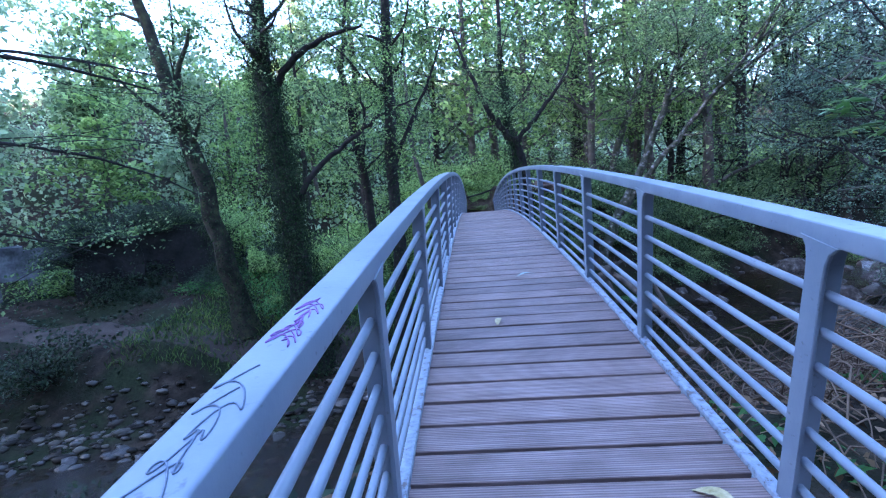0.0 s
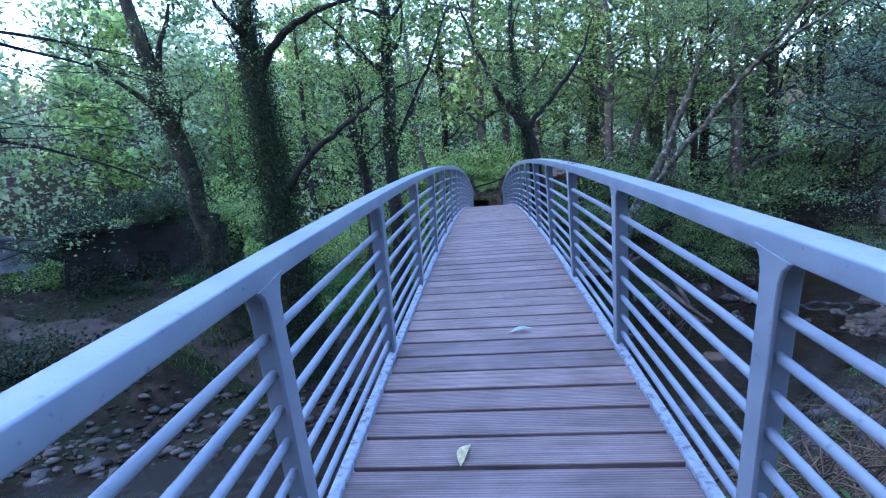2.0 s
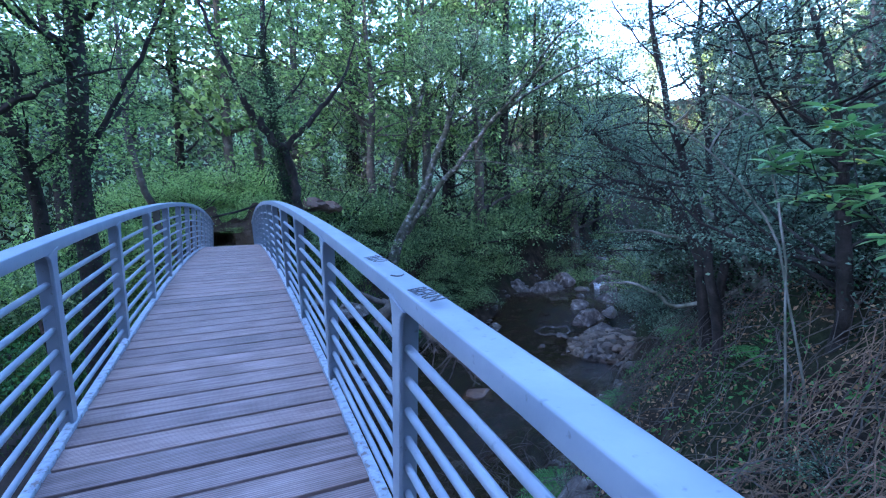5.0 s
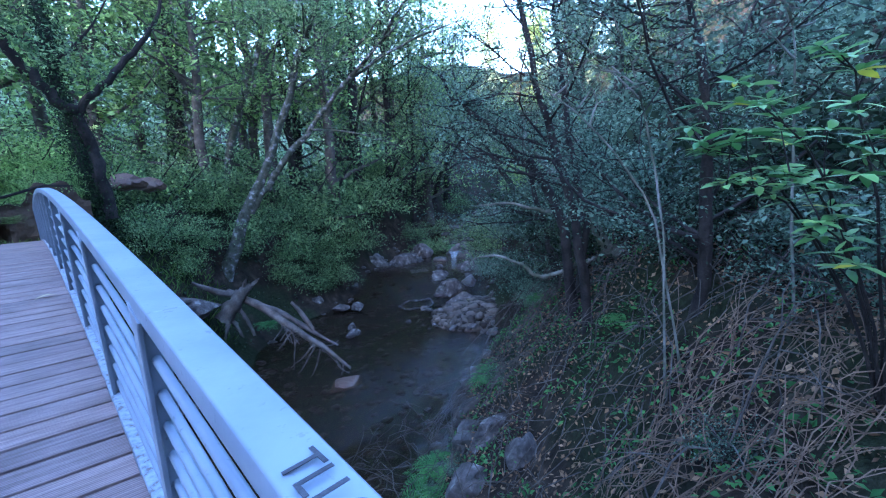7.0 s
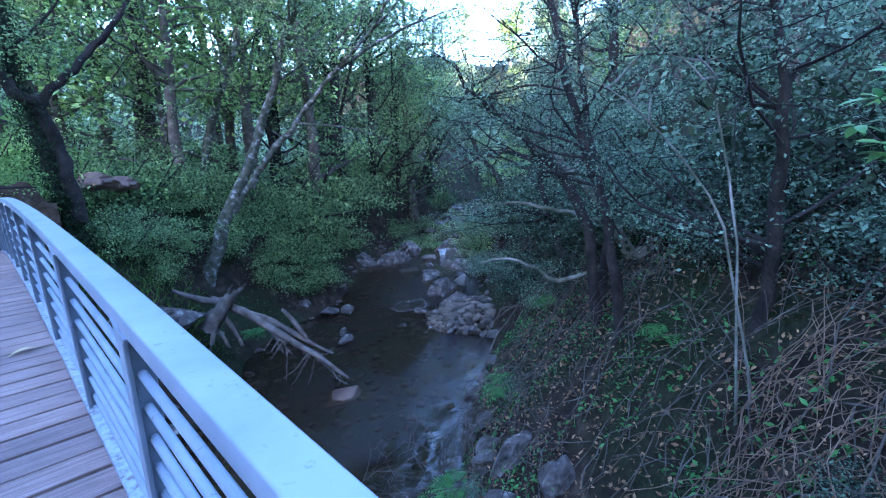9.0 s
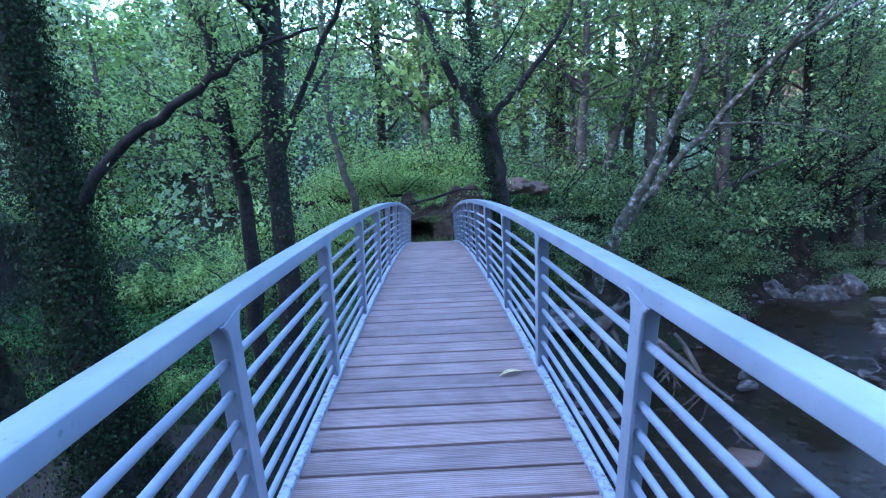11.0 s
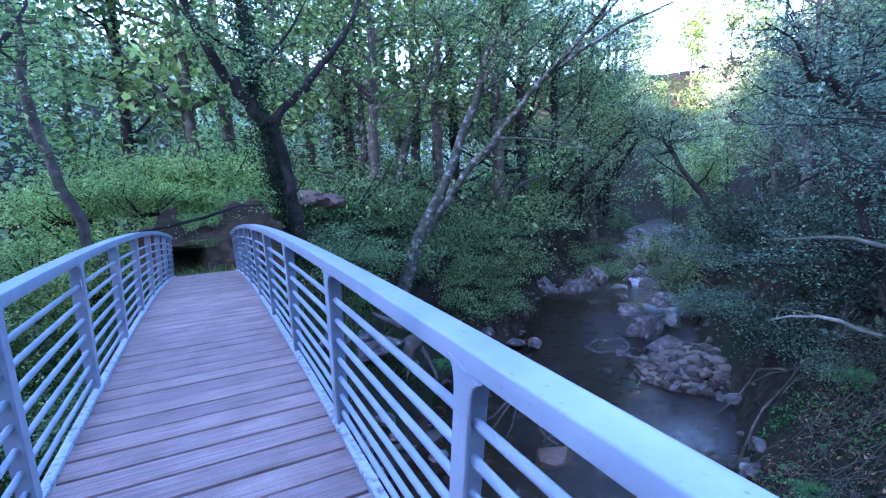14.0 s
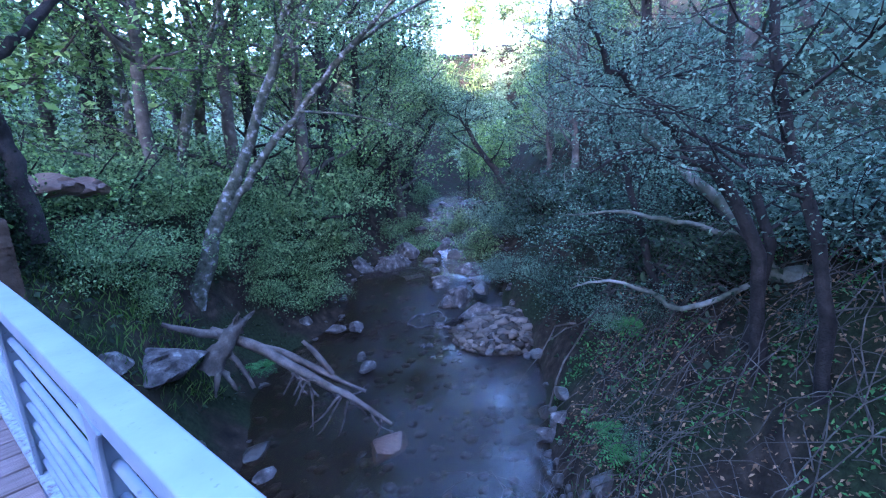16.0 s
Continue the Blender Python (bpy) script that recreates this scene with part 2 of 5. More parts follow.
def np_mesh(name, verts, faces, material, smooth=False):
    """A mesh from an (n, 3) array and an (m, k) array of k-sided faces."""
    me = bpy.data.meshes.new(name)
    verts, faces = np.asarray(verts, np.float32), np.asarray(faces, np.int32)
    k = faces.shape[1]
    me.vertices.add(len(verts))
    me.vertices.foreach_set("co", verts.ravel())
    me.loops.add(faces.size)
    me.loops.foreach_set("vertex_index", faces.ravel())
    me.polygons.add(len(faces))
    me.polygons.foreach_set("loop_start", np.arange(0, faces.size, k, dtype=np.int32))
    if smooth:
        me.polygons.foreach_set("use_smooth", np.ones(len(faces), bool))
    me.materials.append(material)
    me.update(calc_edges=True)
    return me


def child(name, me, parent, label=""):
    ob = new(name, me)
    ob.parent = parent
    if label:
        tagged(ob, label)
    return ob


def part(name, bm, material, parent, label=""):
    me = bpy.data.meshes.new(name)
    bm.to_mesh(me)
    bm.free()
    me.materials.append(material)
    return child(name, me, parent, label)


def thing(name, label, category, at=(0, 0, 0), group="", kind=""):
    ob = new(name)
    ob.location = at
    return tagged(ob, label, category, group, kind)


def tubes(lines, sides=6):
    """Tapered tubes along polylines [(points (n, 3), radii (n,))]: vertices and quads."""
    vs, fs, base = [], [], 0
    ang = np.linspace(0, 2 * np.pi, sides, endpoint=False)
    ca, sa = np.cos(ang), np.sin(ang)
    for pts, rad in lines:
        pts, rad = np.asarray(pts, float), np.asarray(rad, float)
        tan = np.gradient(pts, axis=0)
        tan /= np.linalg.norm(tan, axis=1)[:, None] + 1e-9
        ref = np.array([0.31, 0.95, 0.05]) if abs(tan[0, 2]) > 0.7 else np.array([0.02, 0.05, 1.0])
        u = np.cross(tan, ref)
        u /= np.linalg.norm(u, axis=1)[:, None] + 1e-9
        w = np.cross(tan, u)
        ring = pts[:, None] + rad[:, None, None] * (u[:, None] * ca[None, :, None] + w[:, None] * sa[None, :, None])
        n = len(pts)
        vs.append(ring.reshape(-1, 3))
        i, j = np.meshgrid(np.arange(n - 1), np.arange(sides), indexing="ij")
        a, b2 = base + i * sides + j, base + i * sides + (j + 1) % sides
        fs.append(np.stack([a, b2, b2 + sides, a + sides], -1).reshape(-1, 4))
        base += n * sides
    return np.concatenate(vs), np.concatenate(fs)


def unit(v):
    return v / (np.linalg.norm(v, axis=1)[:, None] + 1e-9)


def leaf_quads(pts, size, rng, droop=0.3, slim=0.55, facing=None, level=0.85):
    """One folded diamond per point; size: mean length; level: how far the blades lie flat to the sky; facing: the way blades turn on a wall or trunk."""
    n = len(pts)
    if facing is not None:
        nor = unit(rng.normal(size=(n, 3)) * 0.45 + facing)
        d = rng.normal(size=(n, 3)) * 0.6
        d[:, 2] -= 0.9
    else:
        nor = rng.normal(size=(n, 3)) * 0.6
        nor[:, 2] += level
        nor = unit(nor)
        d = rng.normal(size=(n, 3))
        d[:, 2] -= droop
    side = unit(np.cross(nor, d))
    d = np.cross(side, nor)
    L = (size * rng.uniform(0.6, 1.35, n))[:, None]
    v = np.stack([pts, pts + d * L * 0.45 + side * L * slim * 0.5 + nor * L * 0.07,
                  pts + d * L - nor * L * 0.05, pts + d * L * 0.45 - side * L * slim * 0.5 + nor * L * 0.07], 1)
    f = np.arange(4 * n).reshape(n, 4)
    return v.reshape(-1, 3), f


def blades(pts, size, rng, slim=0.1):
    """Upright grass blades, one diamond per point."""
    n = len(pts)
    d = rng.normal(size=(n, 3)) * 0.5
    d[:, 2] = 1.0
    d = unit(d)
    side = unit(np.cross(d, rng.normal(size=(n, 3))))
    L = (size * rng.uniform(0.5, 1.4, n))[:, None]
    bow = rng.normal(size=(n, 3)) * np.array([0.25, 0.25, 0.0])
    v = np.stack([pts, pts + d * L * 0.5 + side * L * slim * 0.5, pts + (d + bow) * L, pts + d * L * 0.5 - side * L * slim * 0.5], 1)
    return v.reshape(-1, 3), np.arange(4 * n).reshape(n, 4)


# ---- the lie of the land ----
STREAM = np.array([(-90, -2), (-40, 5), (-20, 8), (-9, 10.5), (0, 13.2), (7, 17.5), (12, 22), (18, 26), (27, 32), (45, 44), (90, 74)], float)


def stream_frame(x, y):
    """Signed distance from the stream's line (beyond it positive) and the x of the nearest point on it."""
    x, y = np.asarray(x, float), np.asarray(y, float)
    best, sgn, along = np.full(x.shape, 1e9), np.ones(x.shape), np.zeros(x.shape)
    for a, b in zip(STREAM[:-1], STREAM[1:]):
        ab = b - a
        t = np.clip(((x - a[0]) * ab[0] + (y - a[1]) * ab[1]) / (ab @ ab), 0, 1)
        qx, qy = a[0] + t * ab[0], a[1] + t * ab[1]
        d = np.hypot(x - qx, y - qy)
        s = np.where(ab[0] * (y - a[1]) - ab[1] * (x - a[0]) >= 0, 1.0, -1.0)
        m = d < best
        best, sgn, along = np.where(m, d, best), np.where(m, s, sgn), np.where(m, qx, along)
    return best * sgn, along


def smooth(a, b, v):
    t = np.clip((v - a) / (b - a), 0, 1)
    return t * t * (3 - 2 * t)


def water_level(along):
    return -5.4 + 1.0 * smooth(15, 18.5, along) + 1.2 * smooth(24, 45, along) - 0.5 * smooth(-4, -40, along)


def wobble(x, y):
    return (np.sin(x * 0.9 + 1.3 * np.sin(y * 0.5)) * np.cos(y * 0.8 + 0.7 * np.sin(x * 0.6)) * 0.5
            + np.sin(x * 2.3 + y * 1.1) * np.cos(y * 2.1 - x * 0.7) * 0.22 + np.sin(x * 5.1 - y * 3.3) * np.sin(y * 4.7) * 0.08)


def land(x, y):
    """Height of the ground."""
    x, y = np.asarray(x, float), np.asarray(y, float)
    d, along = stream_frame(x, y)
    bed = water_level(along) - 0.27
    half = 4.3 + 0.5 * np.sin(along * 0.7) - 1.2 * smooth(15, 22, along)
    far = smooth(half - 0.6, half + 2.4, d) * 2.1 + np.minimum(0.2 * np.maximum(d - half - 1.5, 0), 1.6)
    mound = smooth(-3.5, -0.5, x) * (1 - 0.5 * smooth(6, 14, x))
    far = far + 0.5 * smooth(1.0, 3.2, d) * smooth(-4.0, -6.5, x) * (1 - smooth(5, 8, d))
    far = far + mound * smooth(half + 0.5, half + 4.5, d) * 3.4
    near = smooth(half - 0.5, half + 6.5, -d) * (4.2 + 1.2 * smooth(3, 9, x) - 0.6 * smooth(-3, -9, x)) + 1.0 * smooth(half - 0.3, half + 0.8, -d)
    z = bed + np.where(d > 0, far, near)
    r = np.hypot(x - 2, y - 10)
    hill = np.where(d > 0, smooth(15, 75, d) * 25, smooth(16, 60, -d) * (26 + 14 * smooth(15, -10, x)) + smooth(5, 22, x - 4) * smooth(5, 14, -d) * 5)
    # the valley opens upstream, with a ridge far behind it
    az = np.degrees(np.arctan2(x, y - 9))
    gap = np.exp(-((az - 57) / 8.5) ** 4) * smooth(20, 34, r)
    hill = hill * (1 - 0.85 * gap) + 24 * np.exp(-((r - 135) / 32) ** 2) * np.exp(-((az - 56) / 20) ** 4)
    z = z + hill + wobble(x, y) * (0.22 + 0.3 * smooth(30, 60, r)) * smooth(2.5, 5, np.abs(d))
    # level ground where the bridge begins and ends
    pad = np.exp(-((x / 2.2) ** 4)) * (1 - smooth(-1.2, 0.6, y)) * smooth(-14, -8, y)
    z = z * (1 - pad) + (-0.3) * pad
    pad2 = np.exp(-((x / 2.0) ** 4)) * smooth(20.2, 21.2, y) * (1 - smooth(23, 25, y))
    return z * (1 - pad2) + (-0.05) * pad2


def build_ground():
    def axis(lo, hi, fine_lo, fine_hi, step, coarse):
        return np.unique(np.concatenate([np.arange(lo, fine_lo, coarse), np.arange(fine_lo, fine_hi, step), np.arange(fine_hi, hi + coarse, coarse)]))
    gx, gy = axis(-160, 220, -26, 36, 0.4, 4.0), axis(-120, 220, -8, 46, 0.4, 4.0)
    X, Y = np.meshgrid(gx, gy)
    Z = land(X, Y)
    v = np.stack([X, Y, Z], -1).reshape(-1, 3)
    n = len(gx)
    i, j = np.meshgrid(np.arange(len(gy) - 1), np.arange(n - 1), indexing="ij")
    a = i * n + j
    f = np.stack([a, a + 1, a + n + 1, a + n], -1).reshape(-1, 4)
    ob = new("ground", np_mesh("ground", v, f, GROUND, True))
    return tagged(ob, "dark woodland soil with moss and fallen leaves", "ground", kind="structure")


build_ground()


def build_water():
    s = np.linspace(0, 1, 400)
    seg = np.concatenate([[0], np.cumsum(np.hypot(*np.diff(STREAM, axis=0).T))])
    cx, cy = np.interp(s * seg[-1], seg, STREAM[:, 0]), np.interp(s * seg[-1], seg, STREAM[:, 1])
    tx, ty = np.gradient(cx), np.gradient(cy)
    k = np.hypot(tx, ty)
    nx, ny = -ty / k, tx / k
    w = np.linspace(-6.0, 6.0, 13)
    v = np.stack([cx[:, None] + nx[:, None] * w, cy[:, None] + ny[:, None] * w, np.repeat(water_level(cx)[:, None], 13, 1)], -1).reshape(-1, 3)
    i, j = np.meshgrid(np.arange(399), np.arange(12), indexing="ij")
    a = i * 13 + j
    ob = new("water", np_mesh("water", v, np.stack([a, a + 13, a + 14, a + 1], -1).reshape(-1, 4), WATER, True))
    ob.visible_shadow = False
    tagged(ob, "dark shallow stream with ripples over brown stones", "stream", kind="structure")


build_water()

# ---- the footbridge ----
W_BASE, W_TOP, RAIL_H, LEAN, BAY = 0.658, 0.613, 0.874, 0.217, 1.30
Y0, Y1 = -1.9, 21.4


def deck(y):
    return 0.14386 * y - 0.0053 * y * y - 0.00004 * y ** 3


def rail_pt(side, y, f):
    """A point of the railing's plane at the share f of its height."""
    x = W_BASE + (W_TOP - W_BASE) * f
    return np.array([side * x, y, deck(y + LEAN * f) + RAIL_H * f])


bridge = thing("footbridge", "arched steel footbridge with pale blue railings and brown grooved boards", "footbridge")


def sweep(profile, path):
    """A closed profile [(across, up)] swept along points, across being x and up staying in the plane of travel."""
    path = np.asarray(path)
    tan = np.gradient(path, axis=0)
    tan /= np.linalg.norm(tan, axis=1)[:, None]
    up = np.cross(np.array([1.0, 0, 0]), tan)
    k = len(profile)
    v = np.concatenate([[p + np.array([a, 0, 0]) + u * b for a, b in profile] for p, u in zip(path, up)])
    i, j = np.meshgrid(np.arange(len(path) - 1), np.arange(k), indexing="ij")
    a, b = i * k + j, i * k + (j + 1) % k
    return v, np.stack([a, b, b + k, a + k], -1).reshape(-1, 4)


def rounded(w, h, r):
    pts = []
    for cx, cy, a0 in ((w / 2 - r, h / 2 - r, 0), (-w / 2 + r, h / 2 - r, 90), (-w / 2 + r, -h / 2 + r, 180), (w / 2 - r, -h / 2 + r, 270)):
        for a in (0, 30, 60, 90):
            pts.append((cx + r * math.cos(radians(a0 + a)), cy + r * math.sin(radians(a0 + a))))
    return pts


YS = np.arange(Y0, Y1 + 0.01, 0.13)
for side in (-1, 1):
    path = [rail_pt(side, y, 1.0) + np.array([side * 0.012, 0, 0.028]) for y in YS]
    child("handrail", np_mesh("handrail", *sweep(rounded(0.088, 0.056, 0.006), path), RAIL), bridge, "pale blue painted steel top rail")
    for f in (0.095, 0.215, 0.34, 0.465, 0.59, 0.715, 0.84):
        line = np.array([rail_pt(side, y, f) for y in YS])
        child("rod", np_mesh("rod", *tubes([(line, np.full(len(line), 0.0135))], 8), RAIL, True), bridge)
    edge = [np.array([side * 0.636, y, deck(y) + 0.006]) for y in YS]
    child("edge_angle", np_mesh("edge_angle", *sweep(rounded(0.046, 0.034, 0.006), edge), WORN), bridge, "steel edge strip with flaking white paint")
    girder = [np.array([side * 0.6, y, deck(y) - 0.22]) for y in YS]
    child("girder", np_mesh("girder", *sweep(rounded(0.14, 0.3, 0.015), girder), RAIL), bridge)


def post_mesh():
    """A T of two plates: a flange towards the deck that flares into the rail, and a web behind it; base at the origin, up z."""
    bm = bmesh.new()
    rows = [(-0.18, 0.033), (0.0, 0.033), (0.78, 0.033), (0.83, 0.036), (0.86, 0.045), (0.885, 0.068)]
    for x0, x1, scale in ((-0.036, -0.022, 1.0), (-0.022, 0.034, 0.0)):
        rings = []
        for z, hy in rows:
            h = hy if scale else 0.012 + (hy - 0.033) * 0.6
            rings.append([bm.verts.new((x, s * h, z)) for x, s in ((x0, -1), (x1, -1), (x1, 1), (x0, 1))])
        for p, q in zip(rings[:-1], rings[1:]):
            for i in range(4):
                bm.faces.new((p[i], p[(i + 1) % 4], q[(i + 1) % 4], q[i]))
        bm.faces.new(rings[0][::-1])
        bm.faces.new(rings[-1])
    bmesh.ops.bevel(bm, geom=[e for e in bm.edges if abs(e.verts[0].co.z - e.verts[1].co.z) > 0.01], offset=0.003, segments=1, affect="EDGES")
    bmesh.ops.recalc_face_normals(bm, faces=bm.faces)
    me = bpy.data.meshes.new("post")
    bm.to_mesh(me)
    bm.free()
    me.materials.append(RAIL)
    return me


POST = post_mesh()
for k in range(-1, 17):
    for side in (-1, 1):
        foot, head = Vector(rail_pt(side, k * BAY, 0)), Vector(rail_pt(side, k * BAY - LEAN, 1.0))
        up = (head - foot).normalized()
        fwd = (Vector((0, 1, 0)) - up * up.y).normalized()
        rot = Matrix((fwd.cross(up) * side, fwd * side, up)).transposed().to_4x4()
        ob = child("post", POST, bridge)
        ob.matrix_local = Matrix.Translation(foot) @ rot @ Matrix.Diagonal((1, 1, (head - foot).length / 0.875, 1))

# welded joint of the top rail
joint = [rail_pt(1, 6.1 + o, 1.0) + np.array([0.012, 0, 0.028]) for o in (-0.004, 0.0, 0.004)]
child("weld_seam", np_mesh("weld_seam", *sweep(rounded(0.0895, 0.0575, 0.007), joint), WORN), bridge, "dull weld seam")

# dark sheet added under the boards, standing in for shade in the gaps
gap_shade = [np.array([0.0, y, deck(y) - 0.082]) for y in YS]
child("deck_tray", np_mesh("deck_tray", *sweep(rounded(1.06, 0.012, 0.004), gap_shade), BARK_DARK), bridge, "dark sheet added under the boards for shade in the gaps")

# boards across the deck
PITCH = BAY / 7


def plank_mesh():
    bm = bmesh.new()
    bmesh.ops.create_cube(bm, size=1.0, matrix=Matrix.Diagonal((1.225, PITCH - 0.02, 0.05, 1)))
    bmesh.ops.bevel(bm, geom=[e for e in bm.edges if abs(e.verts[0].co.x - e.verts[1].co.x) > 0.5], offset=0.004, segments=1, affect="EDGES")
    me = bpy.data.meshes.new("plank")
    bm.to_mesh(me)
    bm.free()
    me.materials.append(PLANK)
    return me


PLANK_MESH = plank_mesh()
rng0 = np.random.default_rng(5)
for i in range(int((Y1 - Y0) / PITCH)):
    y = Y0 + (i + 0.5) * PITCH
    ob = child("plank", PLANK_MESH, bridge)
    tilt = math.degrees(math.atan((deck(y + 0.05) - deck(y - 0.05)) / 0.1))
    ob.matrix_local = pose(rng0.normal(0, 0.003), y, deck(y) - 0.025 + rng0.normal(0, 0.0012), tilt + rng0.normal(0, 0.25), rng0.normal(0, 0.08), 0)

# ---- trees and shrubs ----


def branch_line(start, way, length, rng, bend=0.25, n=7, up=0.15):
    pts, d = [np.array(start, float)], np.array(way, float)
    d /= np.linalg.norm(d)
    for _ in range(n - 1):
        d = d + rng.normal(0, bend, 3) * 0.5 + np.array([0, 0, up]) * 0.3
        d /= np.linalg.norm(d)
        pts.append(pts[-1] + d * length / (n - 1))
    return np.array(pts)


def grow(trunk, radii, rng, limbs=12, start=0.35, reach=3.0, twigs=5, leaves=40, spread=0.45, up=0.25, extra=()):
    """Limbs and twigs on a trunk line: the tubes, and the points where leaves sit."""
    lines, spots = [(trunk, radii)], []
    seg = np.linspace(0, 1, len(trunk))
    stems = []
    for _ in range(limbs):
        f = start + (1 - start) * rng.random() ** 0.8
        p = np.array([np.interp(f, seg, trunk[:, i]) for i in range(3)])
        a = rng.uniform(0, 2 * np.pi)
        way = np.array([np.cos(a), np.sin(a), rng.uniform(0.0, 0.8)])
        stems.append((p, way, reach * rng.uniform(0.6, 1.2) * (1.15 - 0.55 * f), 0.42 * np.interp(f, seg, radii)))
    limbs_made = []
    for p, way, length, r in stems:
        l = branch_line(p, way, length, rng, 0.3, 8, up)
        limbs_made.append((l, np.linspace(max(r, 0.022), 0.012, 8)))
    limbs_made += list(extra)
    for l, rad in limbs_made:
        lines.append((l, rad))
        length = np.linalg.norm(l[-1] - l[0])
        for _ in range(twigs):
            k = rng.integers(2, len(l))
            a = rng.normal(size=3)
            a[2] = abs(a[2]) * 0.25
            t = branch_line(l[k], a, length * rng.uniform(0.3, 0.6), rng, 0.35, 5, 0.0)
            lines.append((t, np.linspace(0.014, 0.005, 5)))
            # flat layered sprays that droop towards their rim
            q = rng.uniform(1.0, 4.0, leaves)
            i0 = q.astype(int).clip(0, 3)
            c = t[i0] + (t[i0 + 1] - t[i0]) * (q - i0)[:, None]
            o = rng.normal(0, spread, (leaves, 3)) * np.array([0.9, 0.9, 0.13])
            o[:, 2] -= 0.22 * (o[:, 0] ** 2 + o[:, 1] ** 2) / spread
            spots.append(c + o)
    return lines, (np.concatenate(spots) if spots else np.zeros((0, 3)))


def make_tree(name, label, trunk, radii, seed, bark=BARK, leaf=LEAF_ALDER, leaf_size=0.12, ivy=0, category="tree", group="", sides=9, twig_tubes=True, **kw):
    """A tree whose trunk follows world points; ivy: leaves that cling to the trunk."""
    rng = np.random.default_rng(seed)
    trunk, radii = np.array(trunk, float), np.array(radii, float)
    t = np.linspace(0, 1, len(trunk))
    tt = np.linspace(0, 1, 14)
    fine = np.stack([np.interp(tt, t, trunk[:, i]) for i in range(3)], 1)
    fine[1:-1] += rng.normal(0, min(0.05, 0.4 * radii[0]), (12, 3))
    fr = np.interp(tt, t, radii) * rng.uniform(0.92, 1.1, 14)
    fr[0] *= 1.45
    base = fine[0].copy()
    extra = []
    for l, r in kw.pop("extra", ()):
        l, r = np.array(l, float), np.array(r, float)
        k, kk = np.linspace(0, 1, len(l)), np.linspace(0, 1, 4 * len(l))
        # rounded corners: the mean of the broken line over a short stretch
        w = 0.5 / len(l)
        li = np.mean([np.stack([np.interp(np.clip(kk + o, 0, 1), k, l[:, i]) for i in range(3)], 1) for o in (-w, 0, w)], 0)
        li[0], li[-1] = l[0], l[-1]
        li[2:] += rng.normal(0, 0.35, (len(kk) - 2, 3)) * np.interp(kk[2:], k, r)[:, None]
        extra.append((li, np.interp(kk, k, r)))
    lines, spots = grow(fine, fr, rng, extra=extra, **kw)
    ob = thing(name, label, category, base, group)
    big = lines[:1] + [l for l in lines[1:] if l[1][0] > 0.04]
    small = [l for l in lines[1:] if l[1][0] <= 0.04]
    v, f = tubes(big, sides)
    child("trunk", np_mesh("trunk", v - base, f, bark, True), ob)
    if small and twig_tubes:
        v, f = tubes(small, 3)
        tagged(child("twig_crown", np_mesh("twig_crown", v - base, f, bark, True), ob), kind="stuff")
    if len(spots):
        v, f = leaf_quads(spots, leaf_size, rng)
        child("crown", np_mesh("crown", v - base, f, leaf), ob)
    if ivy:
        k = rng.uniform(0, 1, ivy) ** 1.2 * 0.8
        c = np.stack([np.interp(k, tt, fine[:, i]) for i in range(3)], 1)
        a = rng.uniform(0, 2 * np.pi, ivy)
        out = np.stack([np.cos(a), np.sin(a), np.zeros(ivy)], 1)
        rr = np.interp(k, tt, fr) * rng.uniform(0.95, 1.45, ivy) + rng.exponential(0.13, ivy) * (0.6 + 0.8 * np.abs(np.sin(k * 19 + a)))
        v, f = leaf_quads(c + out * rr[:, None], 0.065, rng, 0.4, 0.75, out)
        child("ivy", np_mesh("ivy", v - base, f, LEAF_IVY), ob, "dark green ivy on the trunk")
    return ob


def gz(x, y):
    return float(land(x, y))


def rooted(x, y, dx, dy, h, seed, n=5):
    """A slightly crooked trunk line from the ground at x, y to an offset top."""
    rng = np.random.default_rng(seed)
    z = gz(x, y) - 0.3
    f = np.linspace(0, 1, n)
    w = rng.normal(0, 0.02 * h, (n, 2)) * (f > 0)[:, None]
    return [(x + dx * a + p, y + dy * a + q, z + h * a) for a, (p, q) in zip(f, w)]


# the two leaning trunks on the far bank
zA = gz(-6.9, 16.7)
make_tree("alder_tree", "thick ivy-covered alder on the far stream bank", [(-6.6, 16.7, zA - 0.3), (-6.85, 16.6, -0.5), (-7.05, 16.5, 3), (-7.2, 16.4, 7), (-7.3, 16.4, 13)],
          [0.58, 0.42, 0.33, 0.27, 0.11], 11, BARK_DARK, LEAF_ALDER, 0.1, ivy=36000, limbs=11, start=0.6, reach=4.2, twigs=6, leaves=70, spread=0.5,
          extra=[([(-6.9, 16.5, 1.2), (-6.4, 16.4, 2.1), (-5.2, 16.6, 3.3), (-4.0, 16.8, 4.1), (-3.2, 17.0, 4.7), (-2.0, 17.0, 5.0)], [0.13, 0.11, 0.09, 0.075, 0.05, 0.02]),
                 ([(-4.0, 16.8, 4.1), (-3.9, 16.7, 4.8), (-4.2, 16.6, 5.5)], [0.06, 0.05, 0.02]),
                 ([(-7.2, 16.5, 5.4), (-6.2, 16.2, 6.6), (-4.8, 16.2, 7.2), (-3.6, 16.0, 7.3)], [0.14, 0.12, 0.08, 0.04])])
zC = gz(-10.4, 17.6)
